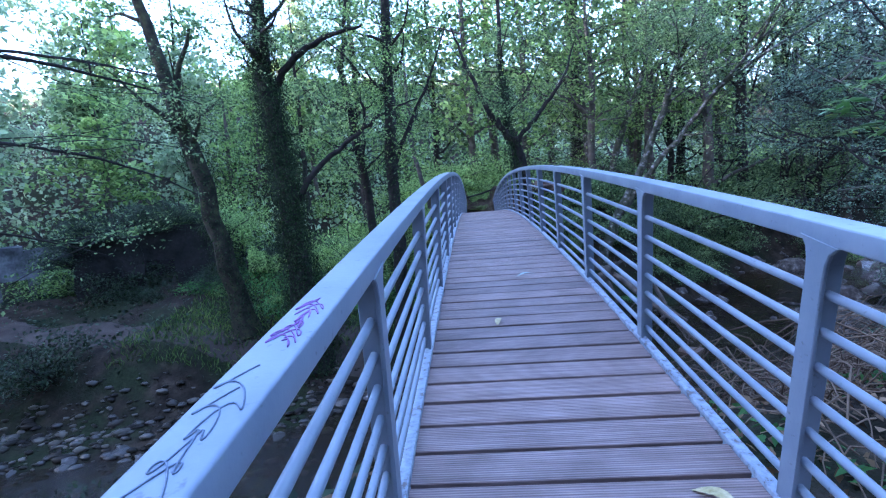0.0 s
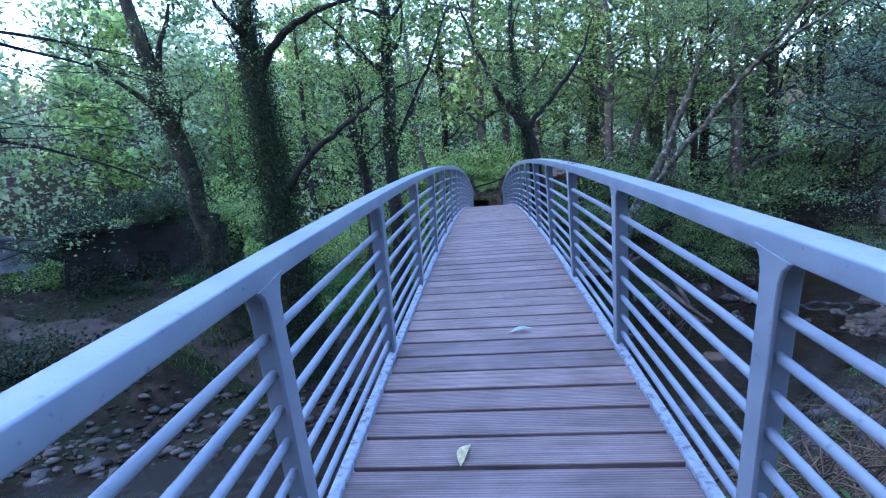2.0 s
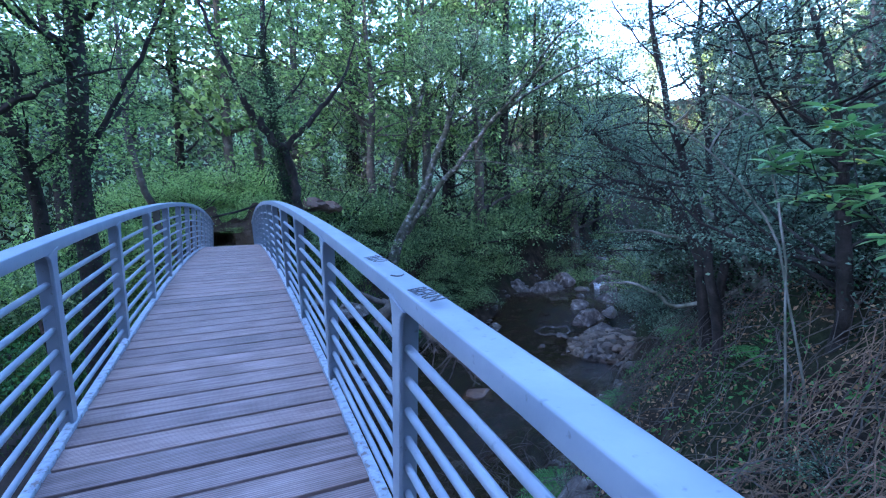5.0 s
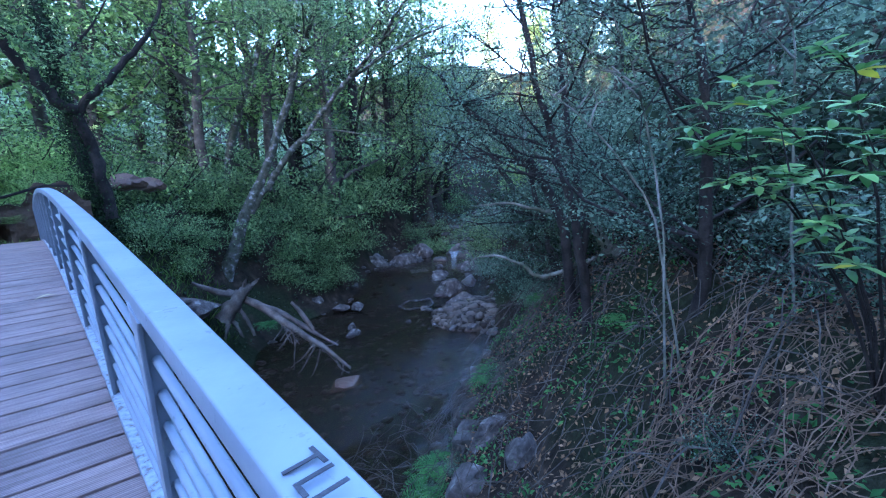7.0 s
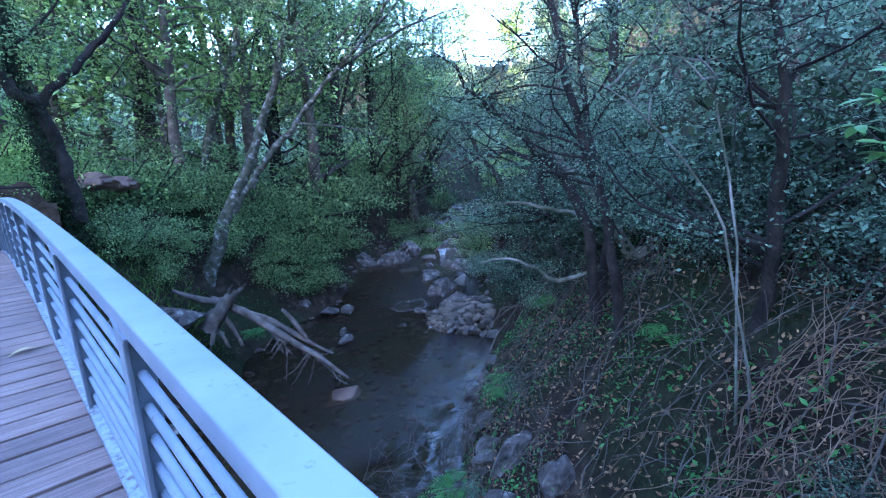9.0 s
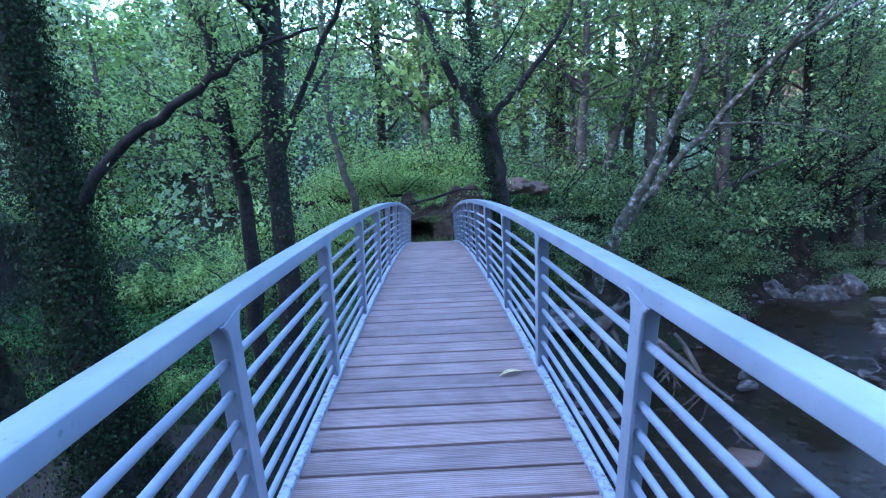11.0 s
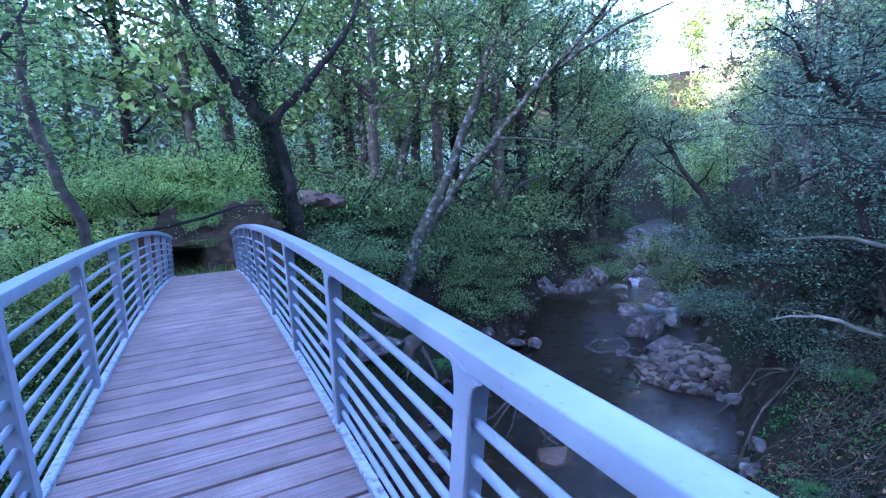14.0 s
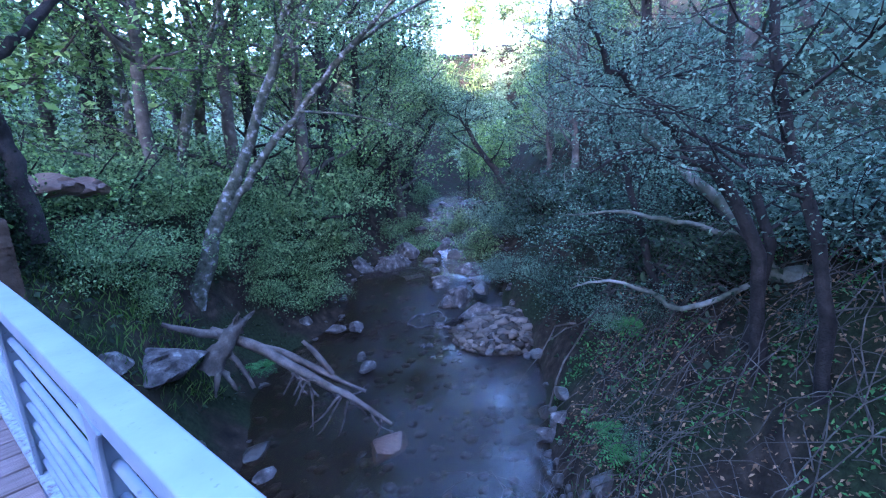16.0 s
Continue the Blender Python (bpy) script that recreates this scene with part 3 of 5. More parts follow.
make_tree("alder_tree", "mossy alder trunk leaning over the dirt path", [(-9.6, 17.6, zC - 0.3), (-10.1, 17.6, -0.5), (-10.7, 17.5, 3.0), (-11.4, 17.3, 6.5), (-12.6, 17, 12)],
          [0.45, 0.36, 0.32, 0.25, 0.1], 12, BARK_MOSSY, LEAF_ALDER, 0.1, ivy=7000, limbs=11, start=0.55, reach=4.0, twigs=6, leaves=70, spread=0.5,
          extra=[([(-11.4, 17.4, 4.6), (-11.0, 17.0, 6.0), (-9.9, 16.6, 8.0)], [0.16, 0.12, 0.05])])
make_tree("alder_tree", "slender ivy-clad alder beside the hedge", [(-3.4, 18.2, gz(-3.4, 18.2) - 0.3), (-3.4, 18.2, 0), (-3.35, 18.2, 4), (-3.2, 18.3, 8), (-3.0, 18.3, 13)],
          [0.3, 0.25, 0.22, 0.17, 0.07], 13, BARK_DARK, LEAF_LIGHT, 0.115, ivy=5000, limbs=18, start=0.4, reach=3.6, twigs=6, leaves=90, spread=0.5,
          extra=[([(-3.3, 18.2, 2.6), (-2.6, 18.0, 4.2), (-1.6, 17.8, 5.8), (-0.9, 17.6, 7.6)], [0.08, 0.06, 0.05, 0.02])])
make_tree("alder_tree", "thin alder trunk with ivy behind the hedge", rooted(-4.6, 19.6, -0.3, 0.2, 14, 3), [0.22, 0.2, 0.16, 0.12, 0.05], 14, BARK_DARK, LEAF_LIGHT, 0.115, ivy=1500,
          limbs=15, start=0.4, reach=3.2, twigs=6, leaves=80, spread=0.5)
make_tree("young_tree", "bare leaning young trunk by the bridge end", [(-1.7, 22.8, -0.2), (-2.4, 22.7, 1.2), (-3.0, 22.7, 3.2), (-3.1, 22.8, 6.2), (-3.2, 22.8, 9)],
          [0.14, 0.12, 0.11, 0.08, 0.04], 15, BARK, LEAF_LIGHT, 0.1, limbs=8, start=0.6, reach=2.2, twigs=5, leaves=40, spread=0.4)
# the tree with the sharply bent limb at the far end
make_tree("alder_tree", "ivy-clad alder with a sharply bent dark limb", [(2.3, 23.7, gz(2.3, 23.7) - 0.3), (2.2, 23.7, 1.6), (1.8, 23.7, 4.2), (1.5, 23.6, 7.2), (1.4, 23.6, 13)],
          [0.2, 0.17, 0.14, 0.11, 0.05], 16, BARK_DARK, LEAF_ALDER, 0.115, ivy=12000, limbs=15, start=0.5, reach=4.0, twigs=6, leaves=75, spread=0.5,
          extra=[([(2.5, 23.5, 0.6), (2.45, 23.5, 2.6), (2.1, 23.5, 3.75), (1.35, 23.5, 4.5), (0.75, 23.5, 5.6), (0.3, 23.5, 6.5), (-0.2, 23.5, 7.8), (-0.8, 23.4, 9.6)], [0.2, 0.18, 0.17, 0.16, 0.14, 0.11, 0.08, 0.04]),
                 ([(2.05, 23.5, 3.8), (2.5, 23.4, 4.5), (3.4, 23.2, 5.4), (4.4, 23.2, 6.6), (4.9, 23, 8.2)], [0.12, 0.11, 0.1, 0.07, 0.03])])
# trees whose crowns meet over the upper stream
make_tree("stream_tree", "alder leaning from its bank over the upper stream", [(21.8, 36.2, gz(21.8, 36.2) - 0.3), (22.6, 35.2, 0.0), (24.2, 33.6, 2.6), (25.4, 32.4, 4.6), (26.2, 31.6, 6.0)], [0.26, 0.24, 0.19, 0.13, 0.05], 91, BARK_DARK, LEAF_ALDER, 0.14,
          group="trees over the stream", limbs=16, start=0.35, reach=4.2, twigs=6, leaves=60, spread=0.6, up=0.0)
make_tree("stream_tree", "grey-green willow leaning over the upper stream", [(28.8, 27.2, gz(28.8, 27.2) - 0.3), (28.4, 28.2, 0.0), (27.8, 29.8, 2.4), (27.6, 31.0, 4.2), (27.8, 31.8, 5.6)], [0.24, 0.22, 0.17, 0.12, 0.05], 92, BARK_DARK, LEAF_GREY, 0.14,
          group="trees over the stream", limbs=16, start=0.35, reach=4.2, twigs=6, leaves=60, spread=0.6, up=0.0)
make_tree("stream_tree", "alder crown hanging over the far stream", [(30.6, 40.4, gz(30.6, 40.4) - 0.3), (31.2, 39.6, 1.0), (32.2, 38.2, 3.6), (33.0, 37.2, 5.6), (33.6, 36.4, 7.2)], [0.26, 0.24, 0.19, 0.13, 0.05], 93, BARK_DARK, LEAF_ALDER, 0.16,
          group="trees over the stream", limbs=14, start=0.35, reach=4.6, twigs=6, leaves=55, spread=0.7, up=0.0)
# forked pale tree by the log
make_tree("forked_tree", "pale lichen-spotted forked tree above a driftwood stump", [(6.25, 26.3, -4.2), (6.39, 26.41, -3.52), (6.82, 26.64, -2.28), (7.44, 26.69, -1.02), (8.11, 26.62, 0.38), (8.75, 26.41, 1.81), (9.36, 26.03, 3.71), (9.82, 25.52, 5.36), (10.39, 24.64, 7.23), (10.9, 23.8, 9.4)],
          [0.34, 0.33, 0.31, 0.29, 0.26, 0.21, 0.18, 0.16, 0.13, 0.05], 17, BARK_LICHEN, LEAF_ALDER, 0.1, limbs=15, start=0.72, reach=4.6, twigs=7, leaves=95, spread=0.5,
          extra=[([(8.05, 26.6, 0.1), (8.96, 26.28, 1.5), (9.64, 25.93, 2.45), (10.78, 25.09, 4.07), (11.69, 24.14, 5.56), (12.83, 22.64, 7.11), (13.6, 21.3, 8.4)], [0.17, 0.15, 0.14, 0.12, 0.1, 0.07, 0.03]),
                 ([(11.69, 24.14, 5.56), (13.6, 23.4, 7.0), (15.4, 22.4, 8.0), (17.0, 21.6, 8.6)], [0.09, 0.07, 0.05, 0.02]),
                 ([(12.83, 22.64, 7.11), (12.6, 20.8, 8.2), (12.9, 19.0, 8.8)], [0.07, 0.05, 0.02]),
                 ([(10.49, 25.08, 3.72), (11.59, 24.27, 3.65), (12.81, 23.23, 3.32), (13.81, 22.23, 2.66)], [0.05, 0.045, 0.035, 0.012])])
for line, rad, sd in (([(8.1, 30.3, gz(8.1, 30.3) - 0.3), (8.17, 30.4, -1.84), (8.26, 30.66, 0.01), (8.46, 30.71, 1.82), (8.91, 30.48, 3.79), (9.42, 30.06, 5.5), (10.11, 29.29, 7.53), (10.8, 28.6, 11)], [0.3, 0.28, 0.26, 0.24, 0.21, 0.18, 0.14, 0.05], 18),
                      ([(7.3, 31.9, gz(7.3, 31.9) - 0.3), (7.34, 32.06, 0.04), (7.25, 32.18, 1.2), (7.21, 32.22, 2.78), (7.4, 32.0, 6.0), (7.2, 31.8, 12)], [0.26, 0.24, 0.21, 0.18, 0.14, 0.05], 20)):
    make_tree("alder_tree", "pale grey alder trunk on the wooded bank", line, rad, sd, BARK_LICHEN, LEAF_ALDER, 0.11, limbs=9, start=0.6, reach=3.8, twigs=6, leaves=70, spread=0.5)
# scrub tree of the near right bank, with dark crooked limbs over the stream
for k, (x, y, dx, dy, h, s) in enumerate([(9.0, 10.0, -0.6, 1.6, 8.6, 1), (10.5, 11.2, 0.3, 1.0, 9.4, 2), (8.2, 7.6, -0.8, -0.2, 5.0, 3), (12.5, 13.2, 0.5, 2.0, 6.5, 4)]):
    make_tree("scrub_tree", "dark twisted scrub tree with small grey-green leaves", rooted(x, y, dx, dy, h, s), [0.11, 0.095, 0.08, 0.06, 0.03], 30 + k, BARK_DARK, LEAF_GREY, 0.062,
              group="scrub of the near bank", limbs=21, start=0.2, reach=3.2, twigs=8, leaves=75, spread=0.3)
for line in ([(6.9, 7.5, gz(6.9, 7.5) - 0.2), (7.0, 7.7, 1.05), (6.98, 7.96, 2.29), (6.84, 8.13, 3.13), (6.6, 8.35, 3.9)],
             [(7.2, 7.4, gz(7.2, 7.4) - 0.2), (7.16, 7.93, 1.25), (7.01, 8.51, 2.1), (6.77, 8.98, 2.66), (6.5, 9.5, 3.1)],
             [(7.4, 6.2, gz(7.4, 6.2) - 0.2), (7.5, 6.38, 1.6), (7.47, 6.42, 2.5), (7.44, 6.45, 3.1), (7.3, 6.5, 3.5)]):
    make_tree("bare_pole_tree", "thin bare pale stem leaning in the scrub", line, [0.018, 0.017, 0.015, 0.012, 0.007], 41 + int(line[0][1] * 10), BARK_PALE, LEAF_GREY, 0.09,
              group="bare poles", limbs=4, start=0.6, reach=1.2, twigs=3, leaves=9, spread=0.2)
# crooked boughs that the scrub holds out over the water
make_tree("leaning_tree", "crooked pale-barked tree leaning over the stream", [(11.6, 10.4, gz(11.6, 10.4) - 0.3), (11.55, 11.1, -0.36), (11.65, 11.6, 0.45), (11.65, 12.11, 1.1), (11.54, 12.89, 1.67), (11.4, 13.5, 2.4), (11.3, 13.7, 3.4)],
          [0.2, 0.16, 0.14, 0.12, 0.1, 0.08, 0.04], 46, BARK_PALE, LEAF_SCRUB, 0.07, limbs=7, start=0.6, reach=2.2, twigs=5, leaves=60, spread=0.25,
          extra=[([(11.6, 11.5, 0.3), (11.39, 11.7, 0.32), (11.32, 12.4, 0.54), (11.2, 13.1, 0.6), (11.02, 13.7, 0.81), (10.49, 14.99, 0.67)], [0.075, 0.07, 0.06, 0.05, 0.04, 0.015]),
                 ([(11.4, 11.3, -0.6), (10.52, 12.46, -1.28), (10.54, 12.89, -0.93), (10.46, 13.38, -0.74), (10.23, 14.1, -0.67), (10.0, 14.6, -0.9)], [0.06, 0.055, 0.05, 0.04, 0.03, 0.01])])
make_tree("scrub_tree", "black twisted bough of scrub over the stream", [(9.9, 10.9, gz(9.9, 10.9) - 0.3), (9.8, 11.2, 0.6), (9.56, 11.79, 1.73), (9.29, 12.21, 2.19), (8.72, 12.87, 3.03), (8.28, 13.3, 3.42), (8.06, 13.4, 4.01)],
          [0.12, 0.11, 0.1, 0.085, 0.07, 0.05, 0.03], 47, BARK_DARK, LEAF_GREY, 0.06, group="scrub of the near bank", limbs=8, start=0.55, reach=1.8, twigs=6, leaves=60, spread=0.24,
          extra=[([(9.56, 11.79, 1.73), (9.14, 12.41, 2.07), (8.66, 13.01, 2.17), (8.21, 13.5, 1.81)], [0.07, 0.055, 0.045, 0.02])])


def bush(name, label, seed, size=(1, 1, 0.8), leaves=3500, leaf=LEAF_ALDER, leaf_size=0.12, stems=10, slim=0.55, category="shrub", lift=0.0):
    """A shrub about 1 m in half width: stems from the root, lumpy clouds of leaves; base at the origin."""
    rng = np.random.default_rng(seed)
    lines, cl = [], []
    for _ in range(stems):
        a = rng.uniform(0, 2 * np.pi)
        l = branch_line((rng.normal(0, 0.1), rng.normal(0, 0.1), -0.1), (np.cos(a) * 0.7, np.sin(a) * 0.7, rng.uniform(0.5, 1.4)), rng.uniform(0.8, 1.35), rng, 0.3, 6, 0.1)
        l[:, 2] += lift * np.linspace(0, 1, 6)
        lines.append((l * np.array(size), np.linspace(0.022, 0.006, 6)))
        for _ in range(5):
            cl.append(l[rng.integers(2, 6)] + rng.normal(0, 0.2, 3))
    cl = np.array(cl)
    o = rng.normal(0, 1, (leaves, 3)) * np.array([0.2, 0.2, 0.055])
    o[:, 2] -= 1.1 * (o[:, 0] ** 2 + o[:, 1] ** 2)
    c = cl[rng.integers(0, len(cl), leaves)] + o
    c[:, 2] = np.abs(c[:, 2])
    ob = thing(name, label, category)
    v, f = tubes(lines, 4)
    tagged(child("stem", np_mesh("stem", v, f, BARK_DARK, True), ob), kind="stuff")
    v, f = leaf_quads(c * np.array(size), leaf_size, rng, 0.3, slim)
    child("foliage", np_mesh("foliage", v, f, leaf), ob)
    return ob


def scatter(proto, spots, rng, lo=0.8, hi=1.3, dz=-0.1):
    first = True
    for x, y, s in spots:
        s *= rng.uniform(lo, hi)
        m = Matrix.Translation((x, y, gz(x, y) + dz)) @ Matrix.Rotation(rng.uniform(0, 6.28), 4, "Z") @ Matrix.Diagonal((s, s, s * rng.uniform(0.85, 1.2), 1))
        if first:
            proto.matrix_basis, first = m, False
            back = Matrix.Diagonal((*[1 / k for k in proto.scale], 1))
        else:
            copy_thing(proto, m @ back)


rs = np.random.default_rng(77)
green = bush("green_shrub", "leafy mid-green shrub of the stream bank", 51, leaves=4900, leaf=LEAF_ALDER, leaf_size=0.06)
tagged(green, group="bank shrubs")
light = bush("light_shrub", "bright green leafy shrub in open light", 52, leaves=6200, leaf=LEAF_LIGHT, leaf_size=0.048)
tagged(light, group="bright shrubs")
# shrub for deep shade, the shade being in its leaf colour
dark = bush("dark_shrub", "dense shrub with deep shade painted into its dark green", 53, leaves=2800, leaf=LEAF_SHADED, leaf_size=0.066)
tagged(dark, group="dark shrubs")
grey = bush("grey_shrub", "grey-green shrub with a tangle of twigs", 54, leaves=6500, leaf=LEAF_GREY, leaf_size=0.06, stems=18)
tagged(grey, group="grey shrubs")


def ring(n, xr, yr, sr):
    return [(rs.uniform(*xr), rs.uniform(*yr), rs.uniform(*sr)) for _ in range(n)]


# far bank right of the bridge end, behind the forked tree, along the stream
scatter(green, [(3.9, 25.2, 1.1), (3.3, 28.6, 1.8), (5.0, 30.4, 1.8), (8.6, 31.4, 1.9), (11.6, 31.6, 1.6), (12.6, 29.0, 1.0), (12.2, 28.0, 1.1), (10.2, 28.4, 0.9), (14.5, 31.5, 2.4), (17.5, 33.5, 2.6), (7.5, 33.0, 2.8), (13.2, 31.2, 1.6), (15.8, 30.8, 1.3), (9.4, 29.2, 1.2), (6.2, 28.8, 1.2), (22.4, 31.6, 1.3),
                (21, 37, 2.8), (26, 41, 3.0), (-2.4, 20.6, 1.1), (-6.0, 24, 1.5), (24.5, 27.0, 1.5), (30, 33, 2),
                (9.6, 27.6, 1.0), (11.4, 29.2, 1.3), (8.2, 28.2, 1.3), (5.6, 26.6, 1.1), (4.6, 24.6, 0.9), (7.0, 29.8, 1.6), (13.6, 29.8, 1.0), (3.4, 24.2, 0.9)], rs, 1.05, 1.5)
scatter(light, [(-8.0, 27.2, 1.6), (-10.4, 27.6, 1.6), (-12.4, 26.8, 1.4), (-5.2, 25.0, 1.2), (-4.4, 22.6, 0.8), (-1.5, 26.3, 2.2), (0.3, 27.4, 2.6), (-3.6, 26.6, 2.3), (-5.6, 26.2, 2.2), (1.8, 26.6, 2.0), (-8.0, 26.0, 2.1), (-7, 29.5, 3.2), (-3, 30, 3.6),
                (-9.2, 20.2, 0.8), (-19, 29.5, 2.2), (-12.6, 21.6, 0.7), (-5.0, 20.8, 0.7), (-6.6, 19.6, 0.7), (2.4, 29.5, 3.0), (-15, 30, 3.5), (-22, 24, 3.0)], rs)
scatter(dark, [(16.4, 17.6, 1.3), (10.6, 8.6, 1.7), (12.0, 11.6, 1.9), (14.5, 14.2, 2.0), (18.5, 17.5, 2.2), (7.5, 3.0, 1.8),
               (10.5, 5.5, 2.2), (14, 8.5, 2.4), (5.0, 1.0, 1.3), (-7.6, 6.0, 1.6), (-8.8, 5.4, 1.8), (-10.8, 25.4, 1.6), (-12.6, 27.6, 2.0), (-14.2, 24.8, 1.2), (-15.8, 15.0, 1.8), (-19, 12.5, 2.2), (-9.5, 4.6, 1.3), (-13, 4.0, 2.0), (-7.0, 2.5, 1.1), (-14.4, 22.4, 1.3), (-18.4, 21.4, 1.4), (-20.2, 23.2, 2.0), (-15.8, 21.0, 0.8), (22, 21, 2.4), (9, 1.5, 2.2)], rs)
scatter(grey, [(13.4, 14.6, 0.8), (18.6, 20.0, 1.5), (11.6, 9.6, 2.2), (15.0, 12.0, 2.4), (20.5, 22.8, 1.8), (9.2, 5.8, 1.5), (19, 15, 2.8),
               (24, 24, 2.2), (28, 28, 2.6), (6.2, 12.2, 0.5), (6.9, 12.0, 0.4), (-17.5, 11, 1.8), (-11, 2, 1.8)], rs)

under = bush("understory_shrub", "loose green undergrowth between the trees", 55, leaves=2050, leaf=LEAF_ALDER, leaf_size=0.06)
tagged(under, group="undergrowth")
under_light = bush("understory_shrub", "loose bright green undergrowth between the trees", 56, leaves=2050, leaf=LEAF_LIGHT, leaf_size=0.06)
tagged(under_light, group="undergrowth")
under_grey = bush("understory_shrub", "loose grey-green undergrowth on the bank", 57, leaves=2800, leaf=LEAF_SCRUB, leaf_size=0.052, stems=14)
tagged(under_grey, group="undergrowth")
u1, u2 = [], []
for _ in range(900):
    x, y = rs.uniform(-28, 34), rs.uniform(22, 52)
    d, al = (float(q) for q in stream_frame(x, y))
    if d < 6.0 or (-3.5 < x < 9 and y < 27.5) or (x < -4 and d < 13) or (-23 < x < -8 and y < 31):
        continue
    if all((x - a) ** 2 + (y - b) ** 2 > 3.4 ** 2 for a, b, _ in u1 + u2):
        (u2 if x < 3 else u1).append((x, y, rs.uniform(2.4, 3.6)))
    if len(u1) + len(u2) >= 44:
        break
u1 += [(24, 34.5, 1.5), (28, 37, 1.7), (33, 40.5, 1.8), (38, 44, 2.0), (30, 29.0, 1.4), (35, 32.5, 1.5), (40, 36.0, 1.7), (46, 40.5, 1.8), (26.5, 26.0, 1.5), (21.5, 33, 1.2)]
scatter(under, u1, rs)
scatter(under_light, u2, rs)
scatter(under_grey, [(12.2, 13.0, 0.7), (15.4, 16.4, 1.4), (17.2, 18.4, 1.6), (9.6, 8.2, 1.0), (8.4, 6.6, 1.1), (7.4, 5.2, 1.1), (6.2, 4.2, 0.9), (12.6, 10.2, 1.6),
                     (15.0, 12.6, 1.9), (16.6, 14.6, 2.0), (19.0, 17.2, 2.2), (21.6, 20.0, 2.2), (25, 23.6, 2.4), (6.6, 2.4, 1.2), (8.6, 3.8, 1.6), (11, 7, 1.8), (9.3, 12.7, 0.5), (10.3, 10.3, 0.4), (5.4, 6.0, 0.5), (4.6, 3.6, 0.7)], rs, 0.85, 1.2)

# laurel branch reaching in beside the railing
def laurel(x, y, tips, seed):
    """Arching stems from one root; each ends in whorls of long glossy leaves."""
    rng = np.random.default_rng(seed)
    base = np.array([x, y, gz(x, y) - 0.1])
    ob = thing("laurel_shrub", "glossy broad-leaved laurel with a few yellow leaves", "shrub", base, "laurels")
    stems, leaf_v = [], []
    for tx, ty, tz in tips:
        tip = np.array([tx, ty, tz]) - base
        f = np.linspace(0, 1, 8)[:, None]
        l = tip * f * np.array([1, 1, 0]) + np.array([0, 0, 1]) * tip[2] * np.sin(f * 1.45) ** 0.8 + rng.normal(0, 0.03, (8, 3)) * f
        stems.append((l, np.linspace(0.016, 0.006, 8)))
        ends = [(l[-1], tip)] + [(l[k] + rng.normal(0, 0.05, 3), tip) for k in (4, 5, 6, 7)]
        for _ in range(3):
            g = branch_line(l[rng.integers(4, 8)], tip / np.linalg.norm(tip) * 0.7 + rng.normal(0, 0.6, 3), rng.uniform(0.25, 0.5), rng, 0.2, 4, 0.0)
            stems.append((g, np.linspace(0.007, 0.004, 4)))
            ends.append((g[-1], g[-1] - g[0]))
        for p, way in ends:
            n = rng.integers(6, 10)
            for i in range(n):
                a = i * 2.4 + rng.uniform(0, 0.4)
                d = np.array([np.cos(a), np.sin(a), rng.uniform(-0.35, 0.35)])
                d += 0.45 * way / np.linalg.norm(way)
                d /= np.linalg.norm(d)
                sd = np.cross(d, [0, 0, 1.0]) + rng.normal(0, 0.2, 3)
                sd /= np.linalg.norm(sd)
                nr = np.cross(sd, d)
                L, w = rng.uniform(0.13, 0.24), 0.32
                for u0, u1, w0, w1 in ((0.06, 0.42, 0.15, 1.0), (0.42, 0.75, 1.0, 0.8), (0.75, 1.0, 0.8, 0.06)):
                    z0, z1 = -0.35 * u0 * u0, -0.35 * u1 * u1
                    a0, a1 = p + d * L * u0 + nr * L * z0, p + d * L * u1 + nr * L * z1
                    leaf_v += [a0 - sd * L * w * w0 / 2, a1 - sd * L * w * w1 / 2, a1 + sd * L * w * w1 / 2, a0 + sd * L * w * w0 / 2]
    v, f = tubes(stems, 5)
    tagged(child("stem", np_mesh("stem", v, f, BARK_DARK, True), ob), kind="stuff")
    lv = np.array(leaf_v).reshape(-1, 12, 3)
    # weld the three strips of each blade, so that one blade has one colour
    lv = lv[:, [0, 1, 5, 9, 10, 6, 2, 3]]
    f = np.arange(len(lv))[:, None, None] * 8 + np.array([[0, 1, 6, 7], [1, 2, 5, 6], [2, 3, 4, 5]])[None]
    child("foliage", np_mesh("foliage", lv.reshape(-1, 3), f.reshape(-1, 4), LEAF_LAUREL, True), ob)
    return ob


laurel(5.7, 5.2, [(4.49, 6.3, 2.02), (4.59, 5.79, 1.8), (4.59, 5.55, 1.42), (4.56, 5.98, 2.3), (4.5, 6.1, 1.75), (4.7, 5.3, 1.9), (4.8, 5.0, 1.6), (4.9, 5.6, 2.6), (5.2, 6.2, 2.4)], 61)
laurel(5.9, 3.9, [(4.8, 4.4, 1.9), (4.9, 4.1, 1.5), (5.0, 4.7, 2.3), (5.3, 3.6, 2.0), (5.2, 4.9, 1.6), (5.6, 4.6, 2.6)], 62)

# background woods
def wood_proto(k, leaf, bark, h, leaf_size, leaves, label, limbs=24, near=True):
    trunk = [(0, 0, -0.4), (0.15, 0.1, h * 0.3), (-0.1, 0.2, h * 0.6), (0.2, 0, h)]
    return make_tree("woodland_tree", label, trunk, [0.24, 0.2, 0.14, 0.05], 70 + k, bark, leaf, leaf_size, group="woods", sides=6 if near else 4, twig_tubes=near,
                     limbs=limbs, start=0.1, reach=4.6, twigs=6, leaves=leaves, spread=0.66)


